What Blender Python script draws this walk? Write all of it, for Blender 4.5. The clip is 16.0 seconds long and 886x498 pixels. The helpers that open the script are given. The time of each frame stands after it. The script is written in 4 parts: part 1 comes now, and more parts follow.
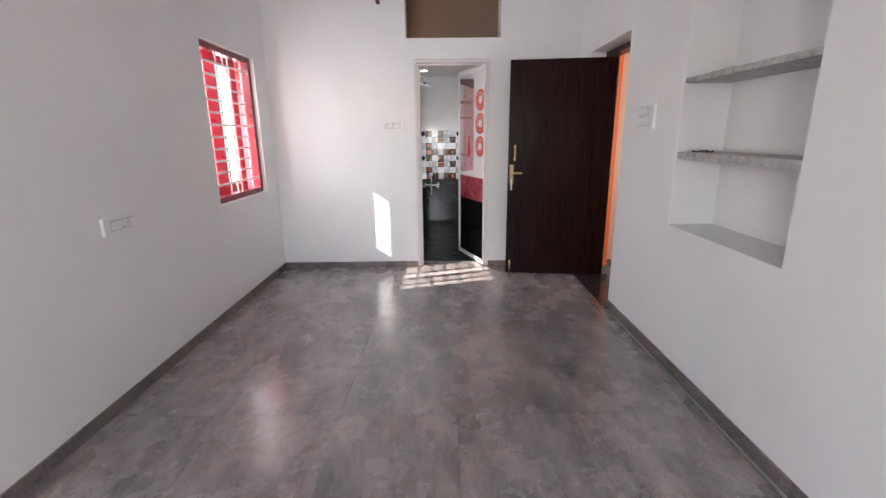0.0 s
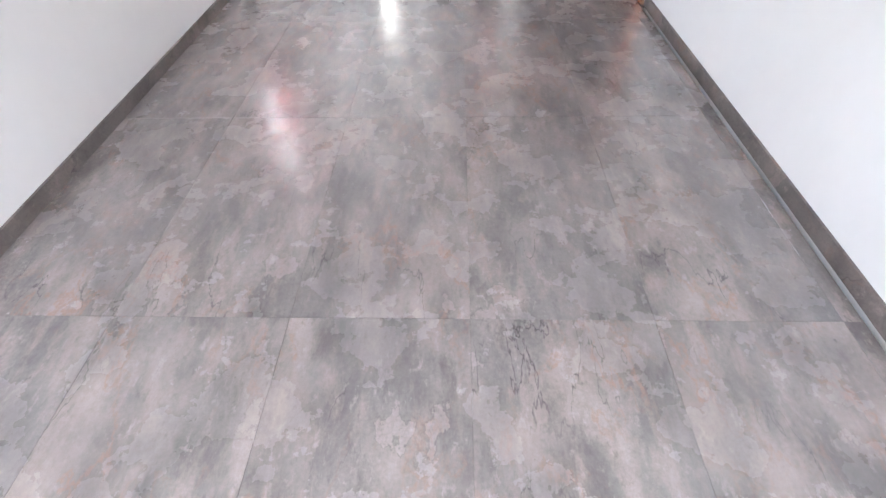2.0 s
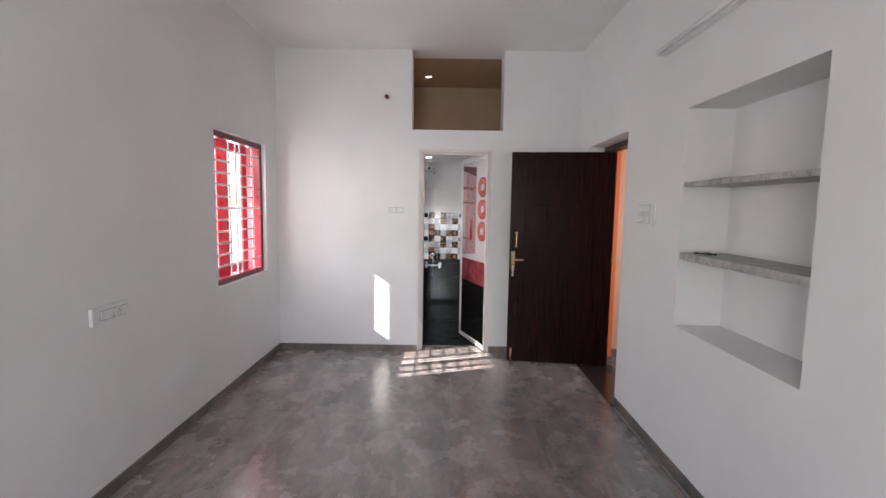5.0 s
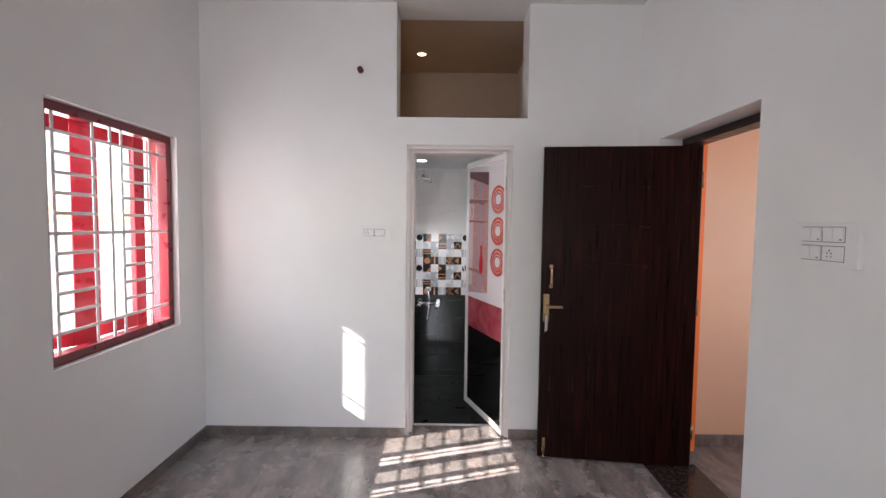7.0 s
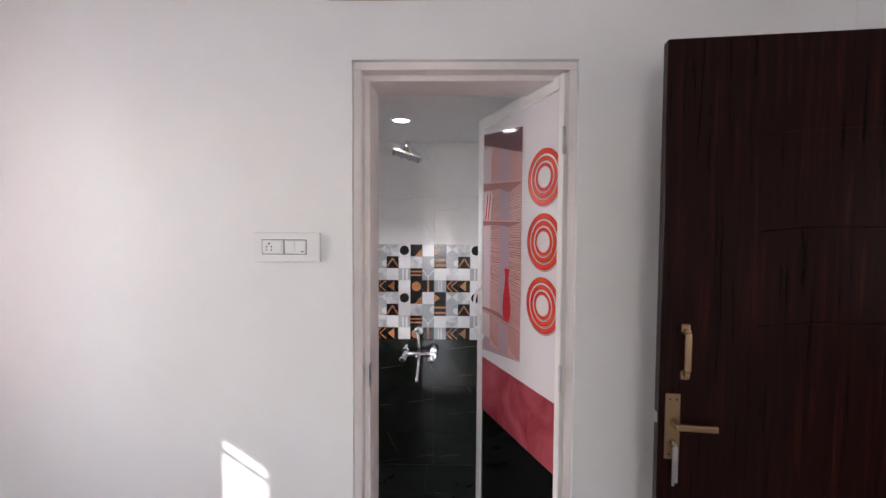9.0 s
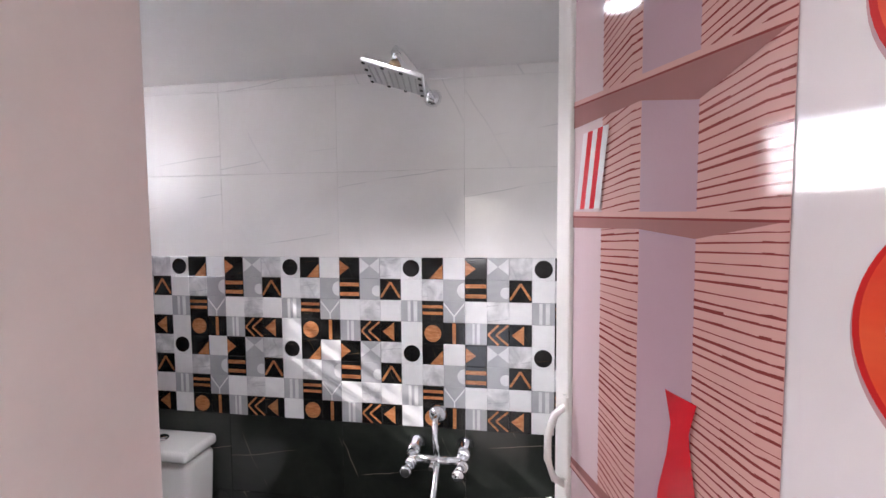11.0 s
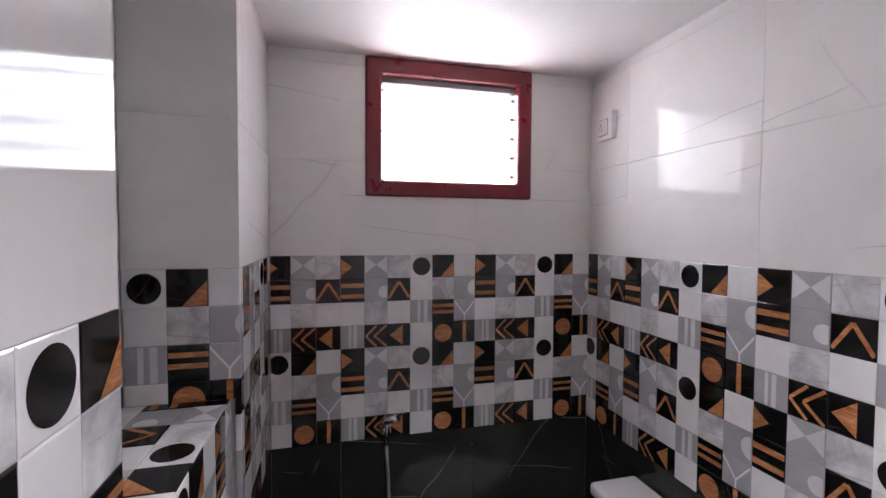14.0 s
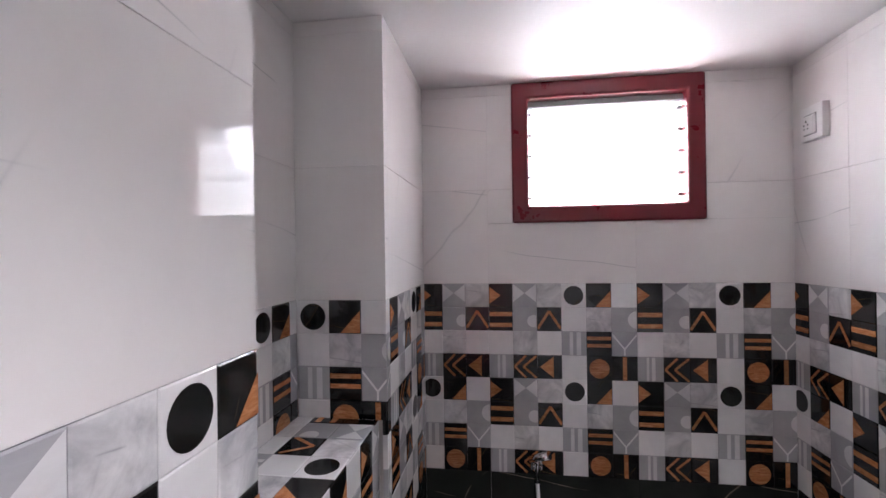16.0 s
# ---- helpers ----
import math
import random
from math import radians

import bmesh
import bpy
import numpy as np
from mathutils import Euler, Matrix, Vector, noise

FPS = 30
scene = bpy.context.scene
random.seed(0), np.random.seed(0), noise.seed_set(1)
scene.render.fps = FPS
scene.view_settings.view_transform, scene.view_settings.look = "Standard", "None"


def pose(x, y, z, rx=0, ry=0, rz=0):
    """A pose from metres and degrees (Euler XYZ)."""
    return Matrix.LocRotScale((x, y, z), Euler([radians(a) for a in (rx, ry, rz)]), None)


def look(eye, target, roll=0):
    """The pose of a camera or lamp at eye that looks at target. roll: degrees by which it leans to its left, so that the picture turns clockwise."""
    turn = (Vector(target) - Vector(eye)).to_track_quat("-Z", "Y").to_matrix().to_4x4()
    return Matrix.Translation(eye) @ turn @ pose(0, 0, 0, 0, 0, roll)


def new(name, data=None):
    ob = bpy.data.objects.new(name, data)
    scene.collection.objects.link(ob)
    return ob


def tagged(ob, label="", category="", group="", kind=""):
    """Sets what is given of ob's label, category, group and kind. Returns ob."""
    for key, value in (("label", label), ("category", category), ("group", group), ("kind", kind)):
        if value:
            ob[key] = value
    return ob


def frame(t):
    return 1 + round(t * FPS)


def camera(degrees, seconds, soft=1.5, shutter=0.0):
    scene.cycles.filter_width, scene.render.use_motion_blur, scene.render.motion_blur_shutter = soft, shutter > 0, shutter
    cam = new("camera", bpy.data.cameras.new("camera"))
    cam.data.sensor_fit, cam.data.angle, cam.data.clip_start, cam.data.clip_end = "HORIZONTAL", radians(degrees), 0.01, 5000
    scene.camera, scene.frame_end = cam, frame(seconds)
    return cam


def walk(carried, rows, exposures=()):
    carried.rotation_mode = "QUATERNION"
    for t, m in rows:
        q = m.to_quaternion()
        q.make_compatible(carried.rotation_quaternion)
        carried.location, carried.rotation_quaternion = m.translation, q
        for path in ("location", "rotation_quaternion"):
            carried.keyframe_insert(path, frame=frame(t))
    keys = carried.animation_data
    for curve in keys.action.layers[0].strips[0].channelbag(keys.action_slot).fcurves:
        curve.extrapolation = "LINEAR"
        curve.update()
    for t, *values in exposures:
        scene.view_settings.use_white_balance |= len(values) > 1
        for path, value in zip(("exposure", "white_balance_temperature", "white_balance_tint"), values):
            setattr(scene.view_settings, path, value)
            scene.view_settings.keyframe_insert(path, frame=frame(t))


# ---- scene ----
cam = camera(90.5, 16.0)
EXPOSURES = [(0, 2.92, 6500, 12), (0.5, 3.27, 6400, 12), (1, 3.68, 6300, 10), (1.5, 4.07, 6150, 8), (2, 4.04, 6150, 7), (2.5, 3.62, 6350, 7), (3, 3.17, 6400, 8), (3.5, 2.87, 6450, 10), (4, 2.77, 6450, 11), (7, 2.71, 6500, 11), (8.2, 2.66, 6500, 12), (10.5, 3.1, 6500, 15), (11, 3.23, 6500, 16), (12.5, 3.08, 6500, 15), (15, 3.25, 6500, 18), (16, 3.28, 6500, 18)]
PATH = [
    (0, (-0.105, 0.008, 1.395), (-0.105, 1.944, 0.893), -0.6),
    (0.2, (-0.103, -0.021, 1.374), (-0.106, 1.863, 0.704), -0.8),
    (0.5, (-0.092, -0.002, 1.321), (-0.117, 1.759, 0.372), -1.0),
    (1, (-0.093, -0.003, 1.233), (-0.139, 1.52, -0.063), -1.3),
    (1.5, (-0.091, 0.003, 1.191), (-0.145, 1.332, -0.302), -1.7),
    (2, (-0.093, 0.015, 1.241), (-0.148, 1.331, -0.264), -1.6),
    (2.5, (-0.095, 0.017, 1.329), (-0.142, 1.509, -0.002), -0.8),
    (3, (-0.105, 0.011, 1.389), (-0.135, 1.706, 0.328), 0.0),
    (3.5, (-0.113, -0.015, 1.463), (-0.125, 1.841, 0.718), 0.6),
    (4, (-0.112, -0.041, 1.511), (-0.114, 1.903, 1.042), 0.9),
    (4.2, (-0.117, -0.042, 1.523), (-0.117, 1.924, 1.153), 0.9),
    (6.3, (-0.037, 0.878, 1.533), (-0.065, 2.874, 1.41), 0.9),
    (6.5, (-0.051, 1.064, 1.55), (-0.073, 3.061, 1.435), 0.8),
    (7, (-0.1, 1.493, 1.554), (-0.106, 3.49, 1.442), 0.7),
    (7.5, (-0.083, 1.912, 1.546), (-0.086, 3.909, 1.441), 0.6),
    (8, (-0.069, 2.329, 1.561), (-0.08, 4.326, 1.46), 0.7),
    (8.2, (-0.07, 2.503, 1.557), (-0.083, 4.5, 1.459), 0.7),
    (10.5, (0.076, 4.196, 1.545), (-0.136, 6.183, 1.477), -0.3),
    (11, (0.012, 4.5, 1.583), (-0.302, 6.472, 1.462), -0.4),
    (11.5, (-0.071, 4.679, 1.593), (-0.658, 6.587, 1.471), -0.9),
    (12, (-0.115, 4.802, 1.579), (-1.08, 6.551, 1.477), -0.7),
    (12.5, (-0.157, 4.898, 1.572), (-1.423, 6.442, 1.468), -0.2),
    (13, (-0.199, 4.953, 1.564), (-1.719, 6.249, 1.471), -0.3),
    (13.5, (-0.263, 5.036, 1.532), (-2.04, 5.951, 1.455), 0.0),
    (14, (-0.301, 5.093, 1.533), (-2.235, 5.597, 1.459), 0.3),
    (14.5, (-0.322, 5.144, 1.547), (-2.297, 5.451, 1.467), 0.2),
    (15, (-0.323, 5.164, 1.565), (-2.318, 5.299, 1.522), -0.1),
    (15.5, (-0.318, 5.175, 1.571), (-2.317, 5.117, 1.562), -0.4),
    (16, (-0.317, 5.187, 1.572), (-2.298, 4.909, 1.575), -0.8),
]
walk(cam, [(t, look(eye, target, roll)) for t, eye, target, roll in PATH], EXPOSURES)

# ---- light ----
YS_FILL = -1.98
world = bpy.data.worlds.new("sky")
scene.world = world
world.use_nodes = True
wn = world.node_tree
sky = wn.nodes.new("ShaderNodeTexSky")
sky.sky_type, sky.sun_disc = "NISHITA", False
SUN_DIR = Vector((1.0, 0.319, -0.68)).normalized()
sky.sun_elevation = math.asin(-SUN_DIR.z)
sky.sun_rotation = math.atan2(-SUN_DIR.x, -SUN_DIR.y)
wn.links.new(sky.outputs["Color"], wn.nodes["Background"].inputs["Color"])
wn.nodes["Background"].inputs["Strength"].default_value = 0.15

sun_data = bpy.data.lights.new("sun", "SUN")
sun_data.energy, sun_data.angle, sun_data.color = 5.0, radians(0.5), (1.0, 0.95, 0.88)
sun = new("sun", sun_data)
sun.rotation_euler = SUN_DIR.to_track_quat("-Z", "Y").to_euler()


def area_lamp(name, eye, target, sx, sy, watts, color=(1, 1, 1)):
    d = bpy.data.lights.new(name, "AREA")
    d.shape, d.size, d.size_y, d.energy, d.color = "RECTANGLE", sx, sy, watts, color
    o = new(name, d)
    o.matrix_world = look(eye, target)
    return o


# sky light entering by the two window openings of bedroom and bath
area_lamp("bedroom_window_skylight", (-2.06, 3.855, 1.485), (0, 3.855, 1.10), 0.84, 1.12, 4.5, (0.93, 0.96, 1.0))
area_lamp("bath_window_skylight", (-2.40, 5.521, 2.22), (-1.0, 5.521, 1.30), 1.0, 0.45, 8, (0.97, 0.98, 1.0))
# unseen fill lamp, added to brighten the hall
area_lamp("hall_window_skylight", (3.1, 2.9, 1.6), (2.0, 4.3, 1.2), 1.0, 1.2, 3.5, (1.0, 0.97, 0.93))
# added fill from behind the start, with no known source, for the near walls
area_lamp("south_window_skylight", (-0.75, YS_FILL, 1.45), (-0.6, 2.0, 1.2), 1.25, 1.3, 5.8, (1.0, 0.97, 0.96))
for bx, by, watts in ((-0.31, 5.47, 4.8), (0.27, 5.47, 2.4)):
    bath_spot = bpy.data.lights.new("bath_downlight_glow", "SPOT")
    bath_spot.energy, bath_spot.spot_size, bath_spot.shadow_soft_size, bath_spot.color = watts, radians(118), 0.03, (0.96, 0.97, 1.0)
    bath_spot.spot_blend = 0.8
    bl = new("bath_downlight_glow", bath_spot)
    bl.matrix_world = look((bx, by, 2.105), (bx, by, 0))
loft_spot = bpy.data.lights.new("loft_spot_glow", "SPOT")
loft_spot.energy, loft_spot.spot_size, loft_spot.shadow_soft_size, loft_spot.color = 1.3, radians(88), 0.04, (1.0, 0.72, 0.45)
ll = new("loft_spot_glow", loft_spot)
ll.matrix_world = look((-0.325, 5.557, 3.05), (-0.325, 5.557, 0))


# ---- materials ----
def mat(name, color, rough=0.5, metal=0.0, coat=0.0, spec=0.5, emit=0.0):
    m = bpy.data.materials.new(name)
    m.use_nodes = True
    b = m.node_tree.nodes["Principled BSDF"]
    b.inputs["Base Color"].default_value = (*color, 1)
    b.inputs["Roughness"].default_value = rough
    b.inputs["Metallic"].default_value = metal
    b.inputs["Coat Weight"].default_value = coat
    b.inputs["Specular IOR Level"].default_value = spec
    if emit:
        b.inputs["Emission Color"].default_value = (*color, 1)
        b.inputs["Emission Strength"].default_value = emit
    return m


class G:
    """Short helper to wire nodes of one material."""

    def __init__(self, m):
        self.t = m.node_tree
        self.b = self.t.nodes["Principled BSDF"]

    def n(self, kind, **inputs):
        node = self.t.nodes.new(kind)
        for k, v in inputs.items():
            self.put(node.inputs[k.replace("_", " ")], v)
        return node

    def put(self, socket, v):
        if isinstance(v, bpy.types.NodeSocket):
            self.t.links.new(v, socket)
        else:
            socket.default_value = v

    def coords(self, scale=(1, 1, 1), kind="Object", rot=(0, 0, 0), shift=None):
        tc = self.t.nodes.new("ShaderNodeTexCoord")
        mp = self.t.nodes.new("ShaderNodeMapping")
        self.put(mp.inputs["Vector"], tc.outputs[kind])
        mp.inputs["Scale"].default_value = scale
        mp.inputs["Rotation"].default_value = rot
        if shift is not None:
            self.put(mp.inputs["Location"], shift)
        return mp.outputs["Vector"]

    def world(self, scale=(1, 1, 1), rot=(0, 0, 0), jump=0.0):
        """Place in the world, thrown about per piece by jump metres."""
        g = self.t.nodes.new("ShaderNodeNewGeometry")
        mp = self.t.nodes.new("ShaderNodeMapping")
        out = g.outputs["Position"]
        if jump:
            info = self.t.nodes.new("ShaderNodeObjectInfo")
            wn_ = self.t.nodes.new("ShaderNodeTexWhiteNoise")
            wn_.noise_dimensions = "1D"
            self.put(wn_.inputs["W"], info.outputs["Random"])
            sc = self.t.nodes.new("ShaderNodeVectorMath")
            sc.operation = "SCALE"
            self.put(sc.inputs[0], wn_.outputs["Color"])
            sc.inputs["Scale"].default_value = jump
            ad = self.t.nodes.new("ShaderNodeVectorMath")
            self.put(ad.inputs[0], out)
            self.put(ad.inputs[1], sc.outputs[0])
            out = ad.outputs[0]
        self.put(mp.inputs["Vector"], out)
        mp.inputs["Scale"].default_value = scale
        mp.inputs["Rotation"].default_value = rot
        return mp.outputs["Vector"]

    def noise(self, vec, scale, detail=4, rough=0.55, dist=0.0):
        k = self.n("ShaderNodeTexNoise", Vector=vec, Scale=scale, Detail=detail, Roughness=rough, Distortion=dist)
        return k.outputs["Fac"]

    def ramp(self, fac, *stops):
        r = self.t.nodes.new("ShaderNodeValToRGB")
        self.put(r.inputs["Fac"], fac)
        el = r.color_ramp.elements
        while len(el) < len(stops):
            el.new(0.5)
        for e, (p, c) in zip(el, stops):
            e.position = p
            e.color = (*c, 1) if len(c) == 3 else c
        return r.outputs["Color"]

    def mix(self, fac, a, b, mode="MIX"):
        m = self.t.nodes.new("ShaderNodeMix")
        m.data_type, m.blend_type = "RGBA", mode
        self.put(m.inputs[0], fac)
        self.put(m.inputs[6], a)
        self.put(m.inputs[7], b)
        return m.outputs[2]

    def math(self, op, a, b=0.0):
        m = self.t.nodes.new("ShaderNodeMath")
        m.operation = op
        self.put(m.inputs[0], a)
        self.put(m.inputs[1], b)
        return m.outputs[0]

    def bump(self, height, strength=0.2, distance=0.002):
        k = self.n("ShaderNodeBump", Height=height, Strength=strength, Distance=distance)
        self.put(self.b.inputs["Normal"], k.outputs["Normal"])

    def color(self, c):
        self.put(self.b.inputs["Base Color"], c)

    def rough(self, r):
        self.put(self.b.inputs["Roughness"], r)


def grey(v):
    return (v, v, v)


def painted(name, color, wear=0.06):
    m = mat(name, color, 0.55)
    g = G(m)
    w = g.world()
    big = g.noise(w, 1.3, 5, 0.6)
    c2 = tuple(c * (1 - wear) for c in color)
    c3 = tuple(min(1, c * (1 + wear * 0.3)) for c in color)
    base = g.ramp(big, (0.3, c2), (0.7, c3))
    smudge = g.ramp(g.noise(g.world((1, 1, 0.5)), 5.0, 6, 0.7, 0.6), (0.66, grey(1.0)), (0.8, grey(0.93)))
    g.color(g.mix(1.0, base, smudge, "MULTIPLY"))
    fine = g.math("ADD", g.noise(w, 60, 4, 0.6), g.noise(w, 6, 3))
    g.bump(fine, 0.25, 0.003)
    g.rough(g.ramp(g.noise(w, 9, 3), (0.3, grey(0.45)), (0.7, grey(0.62))))
    return m


PAINT = painted("white_wall_paint", (0.80, 0.785, 0.785))
CEIL = painted("white_ceiling_paint", (0.82, 0.81, 0.805))
PEACH = painted("peach_wall_paint", (0.66, 0.44, 0.31))
ORANGE = painted("orange_wall_paint", (0.85, 0.18, 0.03))
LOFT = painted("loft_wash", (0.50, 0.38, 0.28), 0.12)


def slate(name, tint=1.0, jump=7.0, rough=0.2, warm=1.0):
    """Slate-look print: cloudy grey ground, slanting pinkish streaks, crisp flakes, thin cracks and rust."""
    m = mat(name, (0.2, 0.17, 0.15), rough)
    g = G(m)

    def k(r, gg, b):
        return (r * tint * warm, gg * tint * 0.99, b * tint * 1.06 / warm, 1)

    def w(sx, sy, a, bent=0.0, at=2.0):
        v = g.world((sx, sy, 1), (0, 0, a), jump)
        if not bent:
            return v
        nz = g.n("ShaderNodeTexNoise", Vector=v, Scale=at, Detail=5, Roughness=0.6)
        low = g.n("ShaderNodeVectorMath")
        low.operation = "SUBTRACT"
        g.put(low.inputs[0], nz.outputs["Color"])
        low.inputs[1].default_value = (0.5, 0.5, 0.5)
        far = g.n("ShaderNodeVectorMath")
        far.operation = "SCALE"
        g.put(far.inputs[0], low.outputs[0])
        far.inputs["Scale"].default_value = bent
        out = g.n("ShaderNodeVectorMath")
        g.put(out.inputs[0], v)
        g.put(out.inputs[1], far.outputs[0])
        return out.outputs[0]

    def line(field, level, width, strength):
        return g.ramp(g.math("ABSOLUTE", g.math("SUBTRACT", field, level)), (0.0, grey(strength)), (width, grey(0.0)))

    slant = w(1.7, 0.8, 0.55, 0.16, 2.6)
    cloud = g.noise(slant, 4.2, 14, 0.60)
    c = g.ramp(cloud, (0.30, k(0.100, 0.090, 0.082)), (0.44, k(0.180, 0.161, 0.147)), (0.54, k(0.248, 0.220, 0.200)), (0.64, k(0.315, 0.275, 0.248)), (0.78, k(0.42, 0.365, 0.33)))
    tone = g.noise(w(1.0, 0.8, 0.3, 0.2), 1.5, 6, 0.6)
    c = g.mix(g.ramp(tone, (0.40, grey(0)), (0.68, grey(0.55))), c, k(0.175, 0.172, 0.166))
    c = g.mix(g.ramp(tone, (0.30, grey(0.40)), (0.48, grey(0))), c, k(0.33, 0.275, 0.24))
    streak = g.noise(w(2.6, 0.9, 0.62, 0.20, 3.2), 4.2, 13, 0.66)
    c = g.mix(g.ramp(streak, (0.50, grey(0)), (0.62, grey(0.32)), (0.74, grey(0.70))), c, k(0.45, 0.372, 0.328))
    c = g.mix(g.ramp(streak, (0.26, grey(0.85)), (0.42, grey(0))), c, k(0.078, 0.070, 0.062))
    flake = g.noise(w(1.6, 1.1, 0.5, 0.22, 2.2), 2.8, 8, 0.56)
    c = g.mix(g.ramp(flake, (0.655, grey(0)), (0.662, grey(0.36)), (0.71, grey(0.30)), (0.73, grey(0.05))), c, k(0.46, 0.395, 0.36))
    c = g.mix(line(flake, 0.653, 0.004, 0.5), c, k(0.075, 0.066, 0.060))
    crack = g.noise(w(1.8, 0.5, 0.35, 0.12, 3.0), 1.7, 6, 0.55)
    gate = g.ramp(g.noise(w(1, 1, 0), 2.2, 2), (0.50, grey(0)), (0.57, grey(1)))
    c = g.mix(g.math("MULTIPLY", line(crack, 0.5, 0.004, 0.9), gate), c, k(0.050, 0.046, 0.044))
    rust = g.noise(w(1.3, 0.8, 0.9, 0.16, 3.0), 2.4, 7, 0.6)
    c = g.mix(g.math("MULTIPLY", line(rust, 0.5, 0.012, 0.7), g.ramp(tone, (0.40, grey(0.9)), (0.54, grey(0)))), c, k(0.30, 0.17, 0.12))
    chip = g.noise(w(1.5, 0.8, 0.5, 0.06, 6.0), 15.0, 10, 0.70)
    c = g.mix(g.ramp(chip, (0.57, grey(0)), (0.70, grey(0.55))), c, k(0.50, 0.45, 0.41))
    c = g.mix(g.ramp(chip, (0.32, grey(0.6)), (0.44, grey(0))), c, k(0.10, 0.092, 0.085))
    grainy = g.ramp(g.noise(w(1, 1, 0), 75, 6, 0.75), (0.35, grey(0.86)), (0.65, grey(1.12)))
    g.color(g.mix(1.0, c, grainy, "MULTIPLY"))
    g.bump(g.math("ADD", cloud, g.math("MULTIPLY", streak, 0.5)), 0.08, 0.002)
    g.rough(g.ramp(g.noise(g.world(), 3.5, 6, 0.6), (0.3, grey(rough * 0.9)), (0.7, grey(rough * 1.7))))
    return m


SLATE = slate("polished_slate_look_tile", 1.04, 7.0, 0.2, 1.01)
SLATE.node_tree.nodes["Principled BSDF"].inputs["Specular IOR Level"].default_value = 1.0
SLATE.node_tree.nodes["Principled BSDF"].inputs["Coat Weight"].default_value = 0.3
SLATE.node_tree.nodes["Principled BSDF"].inputs["Coat Roughness"].default_value = 0.22
SLATE_TRIM = slate("slate_skirting", 0.66, 3.0, 0.35, 1.05)
GRANITE = mat("black_granite", (0.03, 0.022, 0.02), 0.15)
g = G(GRANITE)
g.color(g.ramp(g.noise(g.world(), 40, 6, 0.7), (0.4, (0.015, 0.012, 0.012)), (0.62, (0.06, 0.04, 0.035)), (0.78, (0.2, 0.13, 0.11))))
HALL_TILE = slate("hall_floor_tile", 0.8, 5.0, 0.3)


def gloss_paint(name, color, rough=0.3, lo=0.8, hi=1.15):
    m = mat(name, color, rough)
    g = G(m)
    w = g.coords()
    g.color(g.ramp(g.noise(w, 9, 6, 0.65), (0.3, tuple(c * lo for c in color)), (0.7, tuple(min(1, c * hi) for c in color))))
    g.bump(g.noise(w, 35, 4), 0.15, 0.002)
    g.rough(g.ramp(g.noise(w, 14, 4), (0.3, grey(rough * 0.8)), (0.7, grey(rough * 1.4))))
    return m


RED = gloss_paint("maroon_enamel", (0.16, 0.009, 0.017), 0.3, 0.88, 1.08)
RED_OUT = gloss_paint("red_enamel_shutter", (0.38, 0.012, 0.026))
GRILLE = gloss_paint("white_enamel_grille", (0.78, 0.77, 0.77))
UPVC = gloss_paint("white_upvc", (0.78, 0.75, 0.73), 0.35, 0.95, 1.03)
JAMB = gloss_paint("cream_upvc", (0.76, 0.70, 0.68), 0.4, 0.94, 1.03)

DOOR = mat("dark_veneer", (0.02, 0.012, 0.01), 0.32, spec=0.1)
g = G(DOOR)
grain = g.noise(g.world((14, 14, 0.5)), 5, 8, 0.65, 0.4)
g.color(g.ramp(grain, (0.3, (0.004, 0.0018, 0.0016)), (0.55, (0.013, 0.0035, 0.003)), (0.80, (0.050, 0.009, 0.007))))
g.bump(grain, 0.15, 0.001)
g.rough(g.ramp(grain, (0.3, grey(0.25)), (0.7, grey(0.36))))
DOOR_FRAME = gloss_paint("dark_brown_frame", (0.022, 0.011, 0.009), 0.35)

BRASS = mat("antique_brass", (0.30, 0.20, 0.11), 0.35, 0.9)
BRASS_HI = mat("polished_brass", (0.36, 0.24, 0.14), 0.25, 0.9)
CHROME = mat("chrome", (0.82, 0.83, 0.85), 0.06, 1.0)
STEEL = mat("satin_steel", (0.62, 0.62, 0.63), 0.28, 1.0)
BLACK_RUBBER = mat("black_rubber", (0.02, 0.02, 0.02), 0.6)
ALU = mat("dull_grey_aluminium", (0.30, 0.32, 0.33), 0.65)
NOZZLE = mat("grey_silicone", (0.45, 0.45, 0.46), 0.5)
PLASTIC = mat("white_switch_plastic", (0.76, 0.75, 0.75), 0.3)
GAP_DIMPLE_GREY = mat("gap_shade_and_dimple_grey", (0.16, 0.16, 0.165), 0.5)
DARK = mat("dark_gap", (0.03, 0.03, 0.03), 0.8)
PIPE_RED = mat("maroon_pvc_pipe", (0.12, 0.01, 0.012), 0.5)
STONE = mat("grey_stone_shelf", (0.42, 0.40, 0.39), 0.5)
g = G(STONE)
g.color(g.ramp(g.noise(g.world(), 22, 8, 0.75, 0.5), (0.3, grey(0.18)), (0.5, (0.40, 0.385, 0.375)), (0.72, (0.58, 0.56, 0.55))))
g.bump(g.noise(g.world(), 50, 5), 0.4, 0.003)
CERAMIC = mat("white_ceramic", (0.80, 0.79, 0.775), 0.08, 0, 0.5)
CONCRETE = mat("outside_plaster", (0.62, 0.60, 0.57), 0.8)
g = G(CONCRETE)
g.color(g.ramp(g.noise(g.world(), 4, 8, 0.7), (0.3, (0.5, 0.48, 0.46)), (0.7, (0.68, 0.66, 0.63))))
EARTH = mat("pale_concrete_yard", (0.35, 0.34, 0.32), 0.95)
g = G(EARTH)
g.color(g.ramp(g.noise(g.world(), 0.8, 8, 0.7), (0.3, (0.30, 0.29, 0.275)), (0.7, (0.38, 0.37, 0.35))))
